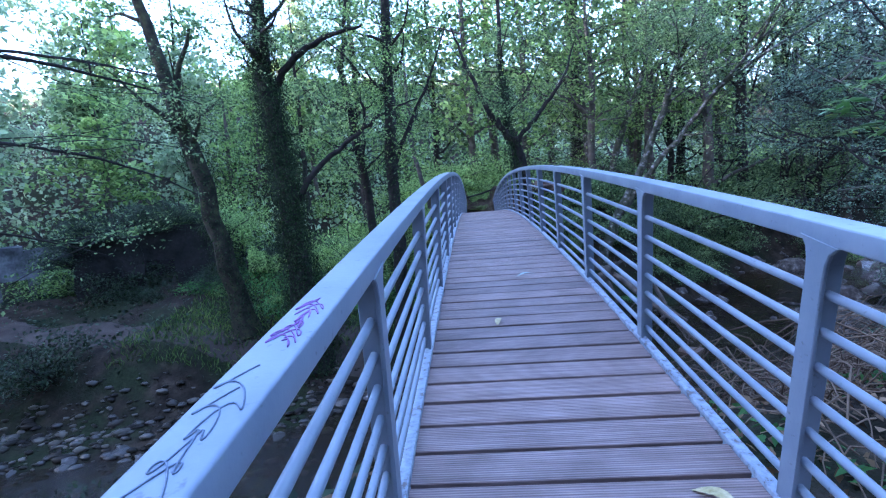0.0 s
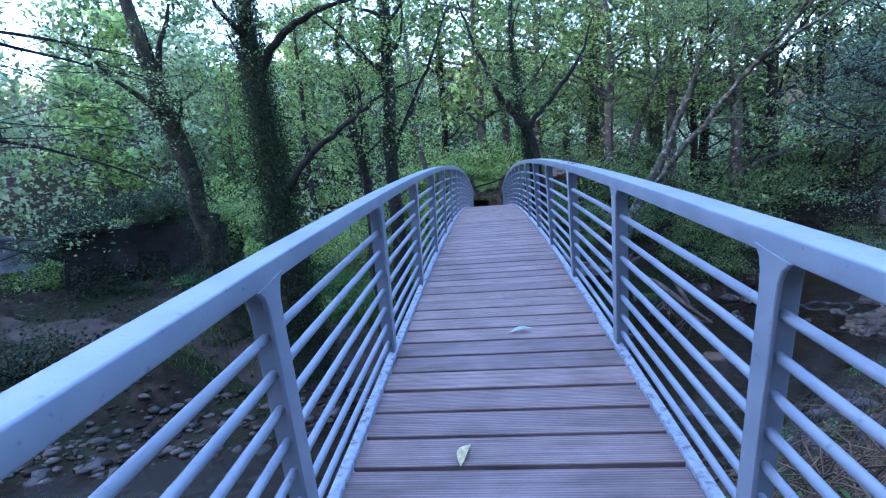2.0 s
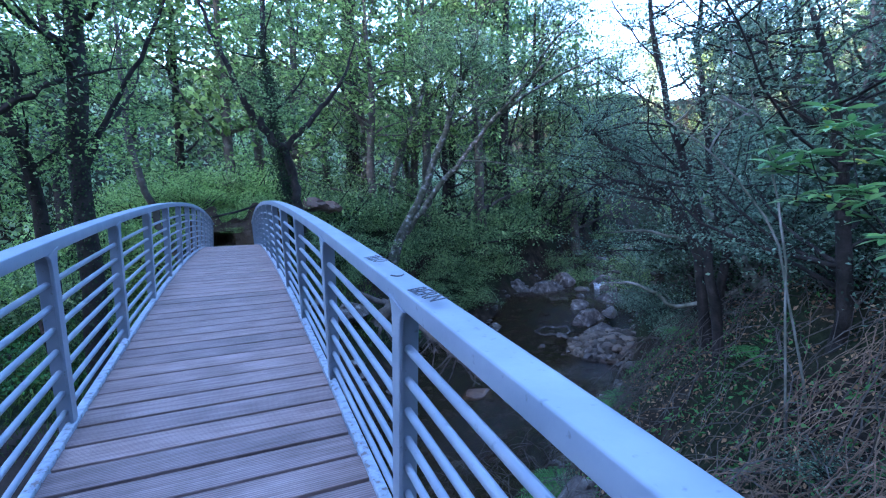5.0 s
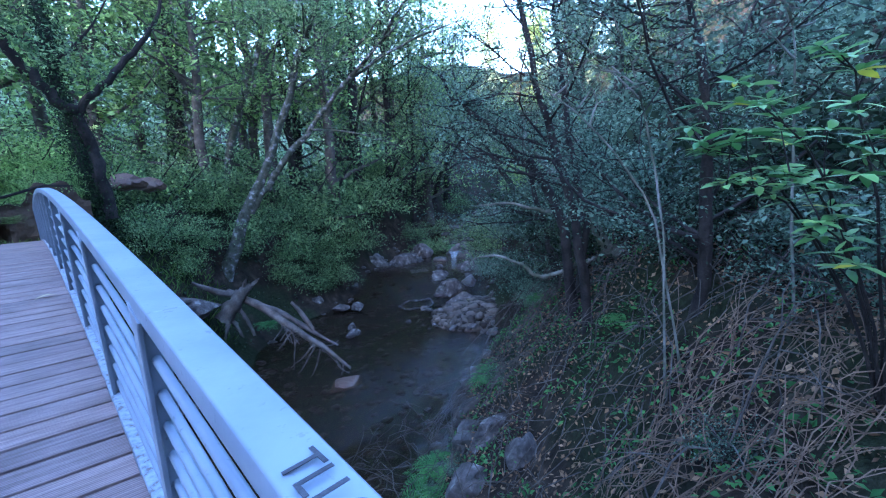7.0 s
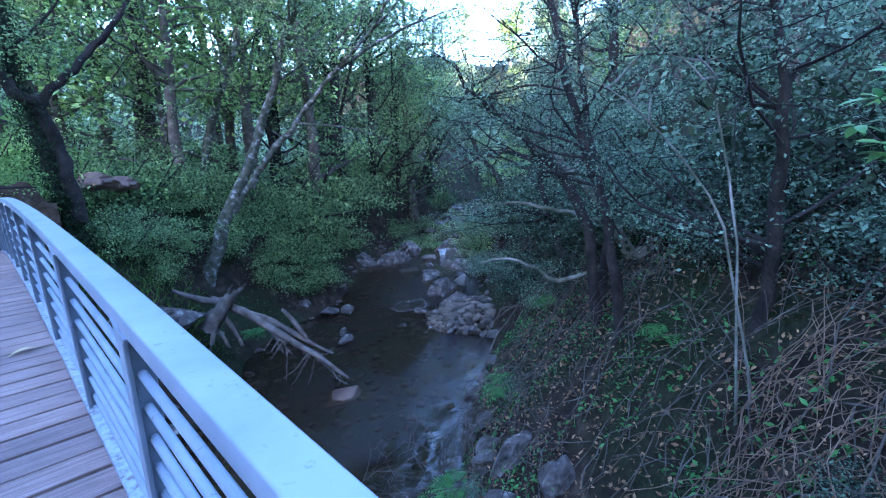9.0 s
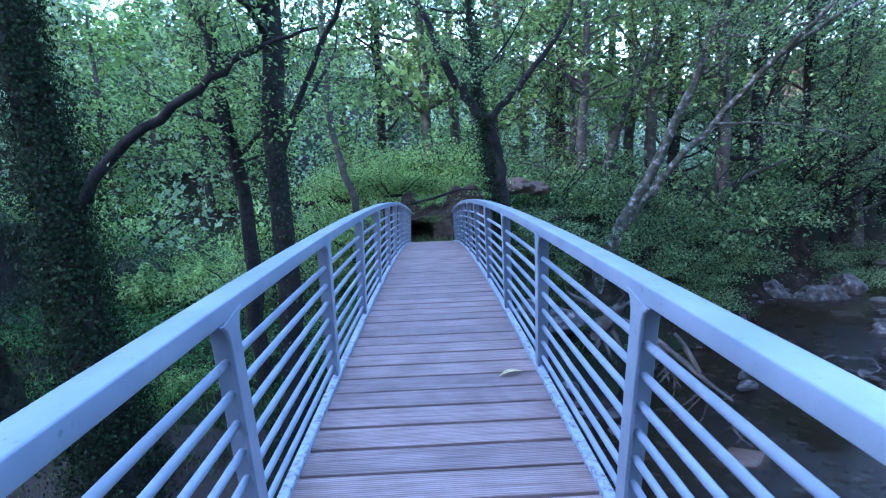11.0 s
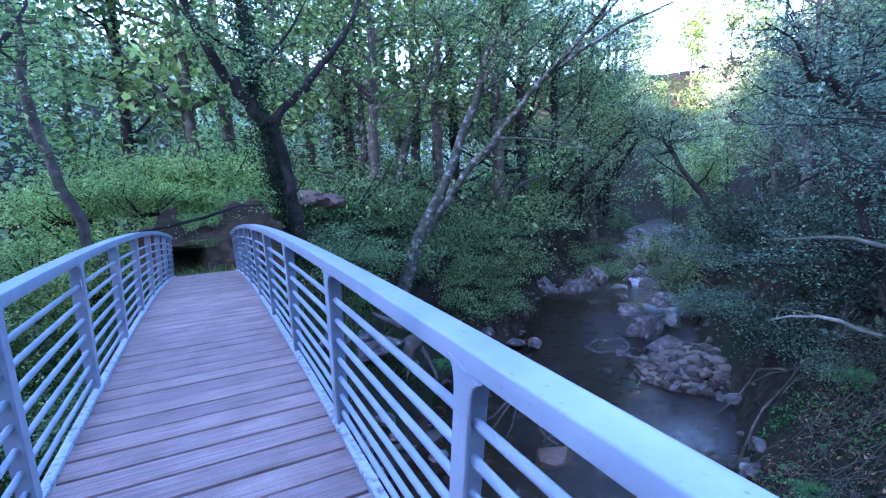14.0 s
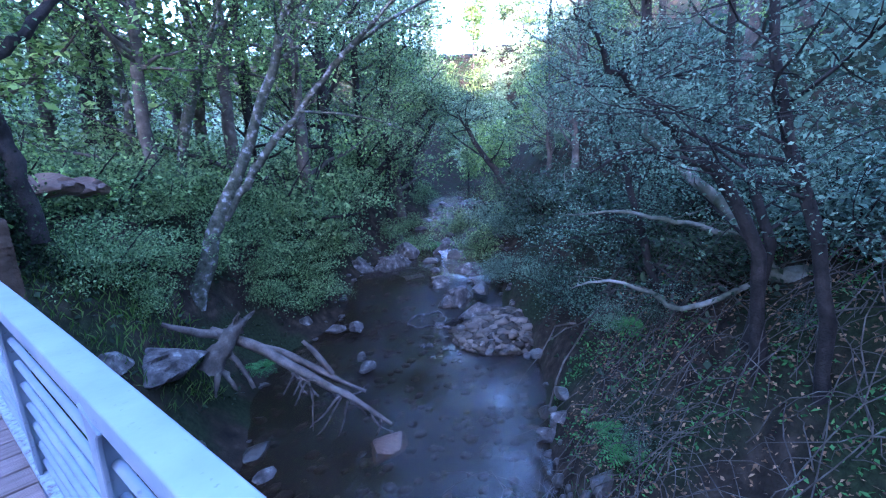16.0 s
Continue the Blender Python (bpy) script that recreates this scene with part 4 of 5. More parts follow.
NEAR_WOOD = [wood_proto(0, LEAF_LIGHT, BARK, 13, 0.165, 41, "light green tree at the edge of the woods"),
             wood_proto(1, LEAF_ALDER, BARK_DARK, 15, 0.165, 41, "tall green alder in the woods"),
             wood_proto(2, LEAF_GREY, BARK, 12, 0.155, 41, "grey-green willow in the woods")]
FAR_WOOD = [wood_proto(3, LEAF_HAZE, BARK, 14, 0.58, 18, "broad tree of the wooded slope, haze painted into its pale green", 18, False),
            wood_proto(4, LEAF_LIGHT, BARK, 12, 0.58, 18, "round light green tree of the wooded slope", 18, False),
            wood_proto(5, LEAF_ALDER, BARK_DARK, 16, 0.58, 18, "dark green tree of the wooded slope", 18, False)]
MID_WOOD = [wood_proto(6, LEAF_ALDER, BARK_DARK, 14, 0.3, 34, "mid-green tree behind the stream bank", 18, False),
            wood_proto(7, LEAF_LIGHT, BARK, 13, 0.3, 34, "pale green tree behind the stream bank", 18, False)]
mid_spots = [(-8, 34, 1.25), (0, 34.5, 1.2), (-26.5, 20.0, 0.7), (-30, 24.5, 0.85), (-33, 18.5, 0.85), (-35, 25, 0.9), (-38, 20, 0.9), (3.5, 33, 1.3), (8, 36, 1.45), (12.5, 37.5, 1.5), (17, 40.5, 1.55), (22, 42, 1.5), (-3, 37, 1.2), (2, 42, 1.5), (9, 44, 1.5), (-6, 43, 1.2), (28, 46, 1.4), (34, 48, 1.2), (40, 52, 1.1), (15, 46, 1.6), (-13, 36, 1.0), (-20, 38, 0.9)]
near_spots = [(30, 8, 1.2), (34, 14.5, 1.2), (27, 2, 1.15), (37, 20.5, 1.1), (14, 35, 1), (19, 38, 1.1), (28.0, 37.8, 1.3), (35, 43.2, 1.3), (40, 46.6, 1.3), (46, 51, 1.3), (24, 35, 0.95), (28, 24.3, 0.7), (33, 26.8, 0.75), (38.5, 29.6, 0.85), (24, 20.8, 0.75), (6.5, 40, 1.1), (24, 44, 1.2), (17, 9, 0.75), (20, 13, 0.85), (24, 17.5, 0.9), (28, 22, 1.0), (15, 3, 0.85), (21, 6, 1.0), (27, 12, 1.1),
              (7.4, 30.5, 1.2), (22, 35.5, 1.1), (30, 42, 1.2), (15.2, 31.8, 1.4), (18.8, 34.6, 1.4), (25.5, 39, 1.35), (11.5, 32.5, 1.3), (-25, 14.5, 0.9), (-32, 12, 1.1)]
far_spots = [(-22, 36, 0.85), (-27, 33, 0.8), (-31, 38, 0.9), (-36, 31, 0.9), (-33, 44, 1), (-26, 42, 0.9), (-40, 38, 1), (-20, 43, 0.9), (-38, 25, 0.9), (-44, 30, 1), (-14, 41, 0.9), (-47, 40, 1), (-41, 47, 1),
             (-34, 20, 0.9), (46, 55, 0.9), (92, 70, 1), (100, 66, 1), (106, 74, 1), (112, 66, 1), (98, 80, 1), (118, 78, 1), (90, 62, 0.9), (108, 86, 1),
             (124, 88, 1), (86, 84, 1), (120, 62, 1), (96, 92, 1), (104, 58, 1), (80, 74, 0.9),
             (60, 58, 0.55), (66, 66, 0.6), (72, 60, 0.6), (78, 70, 0.7), (56, 52, 0.5), (64, 54, 0.55), (74, 66, 0.65), (84, 64, 0.7), (50, 46, 0.5), (46, 44, 0.45), (77, 62, 0.6), (88, 72, 0.8), (69, 56, 0.55), (70, 74, 0.7), (62, 70, 0.7), (82, 58, 0.5), (34, 27.5, 0.4), (38, 31, 0.42), (43, 33, 0.45), (49, 36, 0.45), (44, 39, 0.4), (52, 42, 0.5), (58, 42, 0.5), (60, 48, 0.5), (66, 46, 0.55), (68, 54, 0.5), (39, 25, 0.45), (46, 29, 0.5), (54, 33, 0.5), (62, 37, 0.55)]
for _ in range(6000):
    x, y = rs.uniform(-75, 95), rs.uniform(-50, 110)
    d, al = (float(q) for q in stream_frame(x, y))
    if abs(d) < 10 or (-34 < x < 36 and -14 < y < 46) or (49 < math.degrees(math.atan2(x, y - 9)) < 65) or not (-54 < math.degrees(math.atan2(x, y - 4)) < 98):
        continue
    if all((x - a) ** 2 + (y - b) ** 2 > 5.2 ** 2 for a, b, _ in far_spots):
        far_spots.append((x, y, rs.uniform(0.8, 1.25)))
    if len(far_spots) >= 66:
        break
# unseen trees added behind and beside the walk to block light from there
far_spots += [(-14, -7, 1.1), (13, -8, 1.1), (-21, -13, 1.1), (20, -13, 1.1), (-18, -1, 1.0), (-26, -5, 1.1), (22, -3, 1.1), (-28, 6, 1.0)]
for k, p in enumerate(NEAR_WOOD):
    scatter(p, near_spots[k::3], rs, 0.9, 1.15, 0.0)
for k, p in enumerate(MID_WOOD):
    scatter(p, mid_spots[k::2], rs, 0.95, 1.1, 0.0)
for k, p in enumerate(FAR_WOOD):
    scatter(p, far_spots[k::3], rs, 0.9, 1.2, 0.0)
# alder of the near left bank, whose bare boughs hang over the water
make_tree("alder_tree", "alder with long thin leafy boughs hanging over the water", [(-9.6, 3.6, gz(-9.6, 3.6) - 0.3), (-9.4, 4.0, 0.5), (-9.0, 4.6, 4.0), (-8.6, 5.2, 8.0)], [0.3, 0.26, 0.2, 0.07], 19, BARK_DARK, LEAF_ALDER, 0.085,
          limbs=10, start=0.4, reach=3.6, twigs=7, leaves=85, spread=0.35,
          extra=[([(-9.2, 4.3, 2.2), (-8.9, 6.2, 2.8), (-8.5, 8.4, 2.9), (-7.8, 10.4, 2.5), (-7.2, 12.0, 1.7)], [0.05, 0.042, 0.034, 0.022, 0.008]),
                 ([(-9.0, 4.5, 3.4), (-8.3, 6.6, 4.2), (-7.4, 8.6, 4.2), (-6.4, 10.6, 3.9)], [0.05, 0.04, 0.026, 0.009]),
                 ([(-9.1, 4.4, 1.6), (-9.0, 6.4, 1.6), (-8.8, 8.2, 1.2), (-8.3, 9.6, 0.6)], [0.04, 0.034, 0.022, 0.008]),
                 ([(-9.0, 4.4, 3.0), (-9.2, 7.0, 4.4), (-8.8, 10.0, 5.0), (-7.9, 12.6, 5.0)], [0.05, 0.04, 0.026, 0.009])])

# ---- rocks of the stream ----


def rock_mesh(name, seed, material, detail=3, flat=0.7, rough=0.3):
    bm = bmesh.new()
    bmesh.ops.create_icosphere(bm, subdivisions=detail, radius=1.0)
    off = Vector((seed * 7.3, seed * 3.1, seed * 1.7))
    for v in bm.verts:
        n = noise.noise(v.co * 0.9 + off) * rough * 1.6 + noise.noise(v.co * 2.3 + off) * rough * 0.6 + noise.noise(v.co * 5 + off) * rough * 0.2 - abs(noise.noise(v.co * 3.1 - off)) * rough * 0.55
        c = v.co * (1 + n)
        c.z *= flat
        v.co = c
    # a few broken faces
    rng = random.Random(seed)
    for _ in range(11):
        nrm = Vector((rng.uniform(-1, 1), rng.uniform(-1, 1), rng.uniform(-0.1, 1))).normalized()
        lim = rng.uniform(0.5, 0.8)
        for v in bm.verts:
            k = v.co.dot(nrm) - lim * (0.8 if nrm.z > 0.6 else 1)
            if k > 0:
                v.co -= nrm * k * 0.93
    me = bpy.data.meshes.new(name)
    bm.to_mesh(me)
    bm.free()
    me.materials.append(material)
    return me


ROCKS = [rock_mesh("rock", s, ROCK, 4) for s in range(1, 6)]
SMALL = [rock_mesh("stone", s + 40, ROCK, 2, 0.6, 0.4) for s in range(6)]
WETS = [rock_mesh("wet_rock", s + 10, ROCK_WET, 2) for s in range(4)]
PINKISH = rock_mesh("pale_rock", 33, ROCK_RUST, 3, 0.6, 0.4)
RUSTY = rock_mesh("rusty_rock", 31, ROCK_RUST, 3, 0.35)


def rock(me, x, y, z, sx, sy, sz, turn, label, group="stream rocks"):
    ob = new("rock", me)
    ob.matrix_basis = Matrix.Translation((x, y, z)) @ Matrix.Rotation(turn, 4, "Z") @ Matrix.Diagonal((sx, sy, sz, 1))
    return tagged(ob, label, "rock", group)


BIG = [(3.9, 22.9, -2.75, 1.75, 1.15, 0.8, 0.3, 0), (3.0, 22.4, -2.1, 0.8, 0.6, 0.5, 1.2, 3), (17.6, 23.9, -4.9, 1.0, 0.9, 1.0, 0.5, 1), (16.8, 22.0, -5.05, 1.1, 0.8, 0.8, 2.0, 2), (18.6, 25.4, -4.8, 1.2, 1.0, 0.9, 0.2, 4),
       (20.4, 25.2, -4.5, 1.4, 1.1, 1.0, 1.0, 0), (19.0, 29.8, -4.4, 1.6, 1.1, 1.1, 0.4, 1), (17.4, 30.9, -4.3, 1.2, 1.0, 1.1, 1.4, 2), (15.6, 31.6, -4.2, 1.5, 1.1, 1.1, 2.2, 3), (21.5, 30.9, -4.1, 1.3, 1.0, 0.9, 0.9, 4),
       (13.9, 30.6, -4.4, 1.1, 0.9, 1.0, 0.3, 1), (12.9, 15.7, -5.1, 0.55, 0.4, 0.4, 0.6, 2), (13.5, 16.4, -5.1, 0.4, 0.35, 0.3, 1.6, 0), (11.2, 27.4, -4.95, 0.75, 0.5, 0.55, 0.3, 3), (12.7, 25.6, -5.1, 0.7, 0.4, 0.32, 0.9, 4),
       (10.4, 22.3, -5.15, 0.45, 0.35, 0.3, 0.5, 0), (10.8, 23.1, -5.15, 0.3, 0.25, 0.25, 1.5, 1), (12.0, 26.2, -5.15, 0.5, 0.35, 0.25, 2.5, 2), (5.2, 20.2, -5.3, 0.35, 0.25, 0.2, 0.4, 3), (23.5, 29.4, -4.1, 1.1, 0.8, 0.7, 0.1, 0),
       (7.6, 11.5, -4.1, 0.7, 0.6, 0.9, 0.5, 1), (7.0, 10.1, -3.6, 0.55, 0.45, 0.7, 1.2, 2), (8.3, 11.2, -3.9, 0.5, 0.5, 0.7, 2.2, 4), (6.2, 10.9, -4.2, 0.6, 0.5, 0.6, 0.2, 0)]
for x, y, z, sx, sy, sz, tn, k in BIG:
    rock(ROCKS[k], x, y, z, sx, sy, sz, tn, "grey weathered boulder at the stream's edge")
rock(RUSTY, 7.95, 18.7, -5.44, 0.85, 0.55, 0.34, 0.3, "flat reddish stone awash in the stream")
rr = np.random.default_rng(9)
for _ in range(110):
    a, r = rr.uniform(0, 6.28), abs(rr.normal(0, 1.2))
    s = rr.uniform(0.08, 0.34)
    rock(SMALL[rr.integers(6)], 15.9 + math.cos(a) * r * 1.3, 20.0 + math.sin(a) * r, -5.15 + s * 0.35, s, s * 0.8, s * 0.8, a, "loose grey stone of the gravel bar", "gravel bar stones")
for _ in range(60):
    x = rr.uniform(-16, 3)
    d = rr.uniform(1.6, 4.6)
    yc = float(np.interp(x, STREAM[:, 0], STREAM[:, 1]))
    s = rr.uniform(0.12, 0.4)
    rock(WETS[rr.integers(4)] if rr.random() < 0.6 else SMALL[rr.integers(6)], x, yc + d, float(water_level(x)) - 0.02 + s * 0.2, s * 1.3, s, s * 0.7, d, "wet brown stone at the edge of the stream", "bank stones")
for _ in range(50):
    x = rr.uniform(18, 42)
    yc = float(np.interp(x, STREAM[:, 0], STREAM[:, 1]))
    s = rr.uniform(0.2, 0.75)
    rock(SMALL[rr.integers(6)] if rr.random() < 0.7 else WETS[rr.integers(4)], x, yc + rr.uniform(-3.4, 3.4), float(water_level(x)) + s * 0.15, s * 1.3, s, s * 0.8, s * 20, "grey stone in the upper stream", "upper stream stones")

# stones along both edges of the reach beside the bridge
for _ in range(70):
    x = rr.uniform(2.5, 13)
    yc = float(np.interp(x, STREAM[:, 0], STREAM[:, 1]))
    side = rr.choice([-1, 1])
    off = side * rr.uniform(3.7, 5.0)
    s = rr.uniform(0.1, 0.42)
    px, py = x - off * 0.5, yc + off * 0.86
    rock(WETS[rr.integers(4)] if rr.random() < 0.5 else SMALL[rr.integers(6)], px, py, gz(px, py) + s * 0.15, s * 1.4, s, s * 0.8, s * 31, "half-sunk stone along the stream's edge", "edge stones")


def beach_pebbles():
    """Countless wet stones on the muddy beach below the path, one mesh."""
    rng = np.random.default_rng(83)
    ico = bmesh.new()
    bmesh.ops.create_icosphere(ico, subdivisions=1, radius=1.0)
    bv = np.array([v.co[:] for v in ico.verts])
    bf = np.array([[v.index for v in f.verts] for f in ico.faces])
    ico.free()
    vs, fs = [], []
    for i in range(850):
        x = rng.uniform(-20, -4.5)
        yc = float(np.interp(x, STREAM[:, 0], STREAM[:, 1]))
        y = yc + rng.uniform(1.6, 5.2)
        sz = rng.uniform(0.03, 0.09) + 0.13 * rng.random() ** 5
        q = bv * (1 + rng.normal(0, 0.16, (len(bv), 1))) * sz * np.array([1.5, 1.0, 0.6])
        t = rng.uniform(-0.6, 0.9)
        q = q @ np.array([[np.cos(t), np.sin(t), 0], [-np.sin(t), np.cos(t), 0], [0, 0, 1]])
        vs.append(q + np.array([x, y, gz(x, y) + sz * 0.2]))
        fs.append(bf + i * len(bv))
    ob = new("beach_pebbles", np_mesh("beach_pebbles", np.concatenate(vs), np.concatenate(fs), ROCK_PEBBLE))
    tagged(ob, "wet brown and pale pebbles on a muddy beach", "pebbles", kind="stuff")


beach_pebbles()


def stones_in_bed():
    """Countless cobbles on the bed, one mesh."""
    vs, fs, n = [], [], 0
    ico = bmesh.new()
    bmesh.ops.create_icosphere(ico, subdivisions=1, radius=1.0)
    bv = np.array([v.co[:] for v in ico.verts])
    bf = np.array([[v.index for v in f.verts] for f in ico.faces])
    ico.free()
    for _ in range(1500):
        t = rr.uniform(-18, 26)
        yc = float(np.interp(t, STREAM[:, 0], STREAM[:, 1]))
        o = rr.uniform(-4.3, 4.3)
        x, y = t - o * 0.45, yc + o * 0.9
        s = rr.uniform(0.05, 0.2)
        v = bv * (1 + rr.normal(0, 0.14, (len(bv), 1))) * s * np.array([1.3, 1.0, 0.6])
        vs.append(v + np.array([x, y, gz(x, y) + s * 0.2]))
        fs.append(bf + n)
        n += len(bv)
    ob = new("stream_cobbles", np_mesh("stream_cobbles", np.concatenate(vs), np.concatenate(fs), ROCK_WET))
    tagged(ob, "brown cobbles on the bed of the stream", "cobbles", kind="stuff")


stones_in_bed()

def gravel_bar():
    """A low bank of cobbles in midstream: one mesh of countless stones heaped on a mound."""
    rng = np.random.default_rng(58)
    ico = bmesh.new()
    bmesh.ops.create_icosphere(ico, subdivisions=1, radius=1.0)
    bv = np.array([v.co[:] for v in ico.verts])
    bf = np.array([[v.index for v in f.verts] for f in ico.faces])
    ico.free()
    vs, fs = [], []
    for i in range(2100):
        a, r = rng.uniform(0, 2 * np.pi), rng.uniform(0, 1) ** 0.5
        x, y = 16.2 + 2.3 * r * np.cos(a), 20.2 + 2.0 * r * np.sin(a) * (1 + 0.2 * np.sin(3 * a))
        sz = rng.uniform(0.06, 0.14) + 0.16 * rng.random() ** 5
        z = -5.5 + 0.8 * (1 - r * r) ** 0.8 + sz * 0.3
        q = bv * (1 + rng.normal(0, 0.16, (len(bv), 1))) * sz * np.array([1.3, 1.0, 0.65])
        t = rng.uniform(0, 6.28)
        q = q @ np.array([[np.cos(t), np.sin(t), 0], [-np.sin(t), np.cos(t), 0], [0, 0, 1]])
        vs.append(q + np.array([x, y, z]))
        fs.append(bf + i * len(bv))
    ob = new("gravel_bar", np_mesh("gravel_bar", np.concatenate(vs), np.concatenate(fs), ROCK_GRAVEL))
    tagged(ob, "heap of grey cobbles rising from the stream", "gravel", kind="stuff")


gravel_bar()

# cascades between the boulders
for x, y, z, s, tn in ((18.0, 26.9, -4.75, 0.8, 0.5), (17.2, 29.6, -4.75, 0.5, 1.1), (22.6, 28.2, -4.35, 0.9, 0.4), (20.2, 22.6, -5.0, 0.6, 0.9)):
    g = [[(i / 8 - 0.5, (j / 8 - 0.5)) for j in range(9)] for i in range(9)]
    v = np.array([(a * 1.4, b * 1.6, -0.28 * math.tanh(b * 5) + 0.05 * math.sin(a * 17 + b * 9) + 0.03 * math.sin(b * 31)) for row in g for a, b in row]) * s
    idx = np.array([[i * 9 + j, (i + 1) * 9 + j, (i + 1) * 9 + j + 1, i * 9 + j + 1] for i in range(8) for j in range(8)])
    ob = new("cascade", np_mesh("cascade", v, idx, FOAM, True))
    ob.matrix_basis = Matrix.Translation((x, y, z)) @ Matrix.Rotation(tn + 2.2, 4, "Z")
    tagged(ob, "small white cascade spilling between boulders", "cascade", "cascades")

# ring of pale debris round the little pool
ang = np.linspace(0, 2 * np.pi, 22)
loop = np.stack([14.9 + 0.95 * np.cos(ang) * (1 + 0.12 * np.sin(3 * ang)), 23.4 + 0.75 * np.sin(ang), -5.1 + 0.05 * np.sin(5 * ang)], 1)
ob = new("debris_ring", np_mesh("debris_ring", *tubes([(loop, np.full(22, 0.045) * (1 + 0.4 * np.sin(7 * ang)))], 6), ROCK, True))
tagged(ob, "pale ring of twigs round a shallow pool", "debris")

# driftwood
rl = np.random.default_rng(21)
drift = thing("driftwood_log", "grey driftwood stump and log fallen into the stream", "log", (6.6, 23.0, -3.2))


def drift_part(name, line, rad, label="", wood=None, rough=0.012):
    line, rad = np.array(line, float), np.array(rad, float)
    k, kk = np.linspace(0, 1, len(line)), np.linspace(0, 1, 3 * len(line))
    fine = np.stack([np.interp(kk, k, line[:, i]) for i in range(3)], 1)
    v, f = tubes([(fine - np.array([6.6, 23.0, -3.2]), np.interp(kk, k, rad))], 9)
    v += rl.normal(0, rough, v.shape)
    return child(name, np_mesh(name, v, f, wood or DEADWOOD, True), drift, label)


drift_part("stump", [(5.35, 23.0, -3.5), (5.7, 22.95, -3.05), (6.1, 22.9, -2.6), (6.3, 22.87, -2.4), (6.42, 22.85, -2.3)], [0.36, 0.29, 0.22, 0.17, 0.07], "broken dark stump", BARK, 0.04)
for a, b, r in (((6.2, 22.9, -2.6), (6.75, 22.75, -2.1), 0.09), ((6.0, 22.9, -2.7), (6.25, 22.7, -2.0), 0.08), ((5.6, 22.9, -3.2), (5.2, 22.4, -4.0), 0.1), ((5.9, 22.9, -3.1), (6.2, 22.2, -4.1), 0.09), ((5.5, 23.0, -3.3), (5.9, 22.6, -4.2), 0.1)):
    drift_part("splinter", [a, tuple((p + q) / 2 + 0.05 for p, q in zip(a, b)), b], [r, r * 0.8, r * 0.25], "", BARK, 0.02)
drift_part("log", [(5.8, 23.6, -2.6), (6.6, 22.6, -3.1), (7.25, 21.3, -3.85), (7.9, 20.0, -4.5), (8.25, 18.9, -5.05)], [0.16, 0.15, 0.13, 0.09, 0.04], "long grey log")
drift_part("limb", [(6.2, 23.2, -2.9), (7.2, 22.0, -3.4), (7.9, 20.9, -4.1), (8.5, 20.2, -4.6)], [0.12, 0.1, 0.08, 0.04])
drift_part("limb", [(7.9, 20.9, -4.0), (7.6, 21.2, -3.3), (7.35, 21.4, -2.9)], [0.09, 0.08, 0.05])
drift_part("limb", [(4.6, 23.6, -2.0), (5.4, 23.5, -2.5), (6.2, 23.4, -2.8)], [0.06, 0.13, 0.12])
for _ in range(16):
    k = rl.uniform(0.45, 1)
    p = np.array([5.8 + 2.4 * k, 23.6 - 4.6 * k, -2.6 - 2.4 * k])
    l = branch_line(p, (rl.normal(-0.3, 0.6), rl.normal(-0.3, 0.6), rl.uniform(-1.0, -0.1)), rl.uniform(0.5, 1.4), rl, 0.4, 6, 0)
    drift_part("twig", l, np.linspace(0.03, 0.008, 6))
drift_b = thing("dead_branch", "bare dead branch leaning on the rocks", "branch", (10.6, 29.2, -4.4))
l = np.array([(11.3, 28.0, -4.9), (11.0, 28.6, -3.8), (10.7, 29.1, -2.6), (10.1, 29.4, -2.0), (9.3, 29.6, -2.0)])
v, f = tubes([(l - np.array([10.6, 29.2, -4.4]), np.array([0.09, 0.1, 0.11, 0.12, 0.07]))], 7)
child("limb", np_mesh("limb", v, f, DEADWOOD, True), drift_b)


def fern(x, y, dz, size, n=16, seed=0):
    rng = np.random.default_rng(100 + seed)
    ob = thing("fern", "fresh green fern on the wet bank", "fern", (x, y, gz(x, y) + dz), "ferns")
    for i in range(n):
        a = i * 2.4 + rng.normal(0, 0.2)
        s = np.linspace(0, 1, 12)
        L = size * rng.uniform(0.7, 1.15)
        line = np.stack([np.cos(a) * s * L * 0.8, np.sin(a) * s * L * 0.8, L * (0.85 * s - 0.75 * s ** 2)], 1)
        side = np.array([-np.sin(a), np.cos(a), 0])
        q = []
        for j in range(2, 12):
            w = L * 0.26 * math.sin(math.pi * (j / 12) ** 0.7) + 0.02
            fw = line[j] - line[j - 1]
            for sg in (-1, 1):
                b0, tip = line[j], line[j] + side * sg * w + fw * 0.5 + np.array([0, 0, -0.1 * w])
                q += [b0 - fw * 0.35, (b0 + tip) / 2 - fw * 0.3, tip, (b0 + tip) / 2 + fw * 0.35]
        child("frond", np_mesh("frond", np.array(q), np.arange(len(q)).reshape(-1, 4), LEAF_FERN), ob)
    return ob


for i, (x, y, dz, s) in enumerate([(6.6, 12.6, 0.15, 1.0), (7.2, 12.9, 0.15, 0.8), (6.1, 12.3, 0.1, 0.8), (9.0, 12.8, 0.1, 0.8), (9.6, 13.4, 0.1, 0.6), (7.2, 23.6, 1.3, 0.8), (3.6, 7.2, 0.0, 0.7), (4.2, 8.4, 0.0, 0.8), (12.6, 14.0, 0.2, 0.8), (2.6, 8.0, 0.0, 0.6), (8.6, 9.0, 0, 0.6), (24.0, 30.5, 0.3, 1.2)]):
    fern(x, y, dz, s, seed=i)

# ---- the far end of the bridge: earth bank with a dark hollow ----


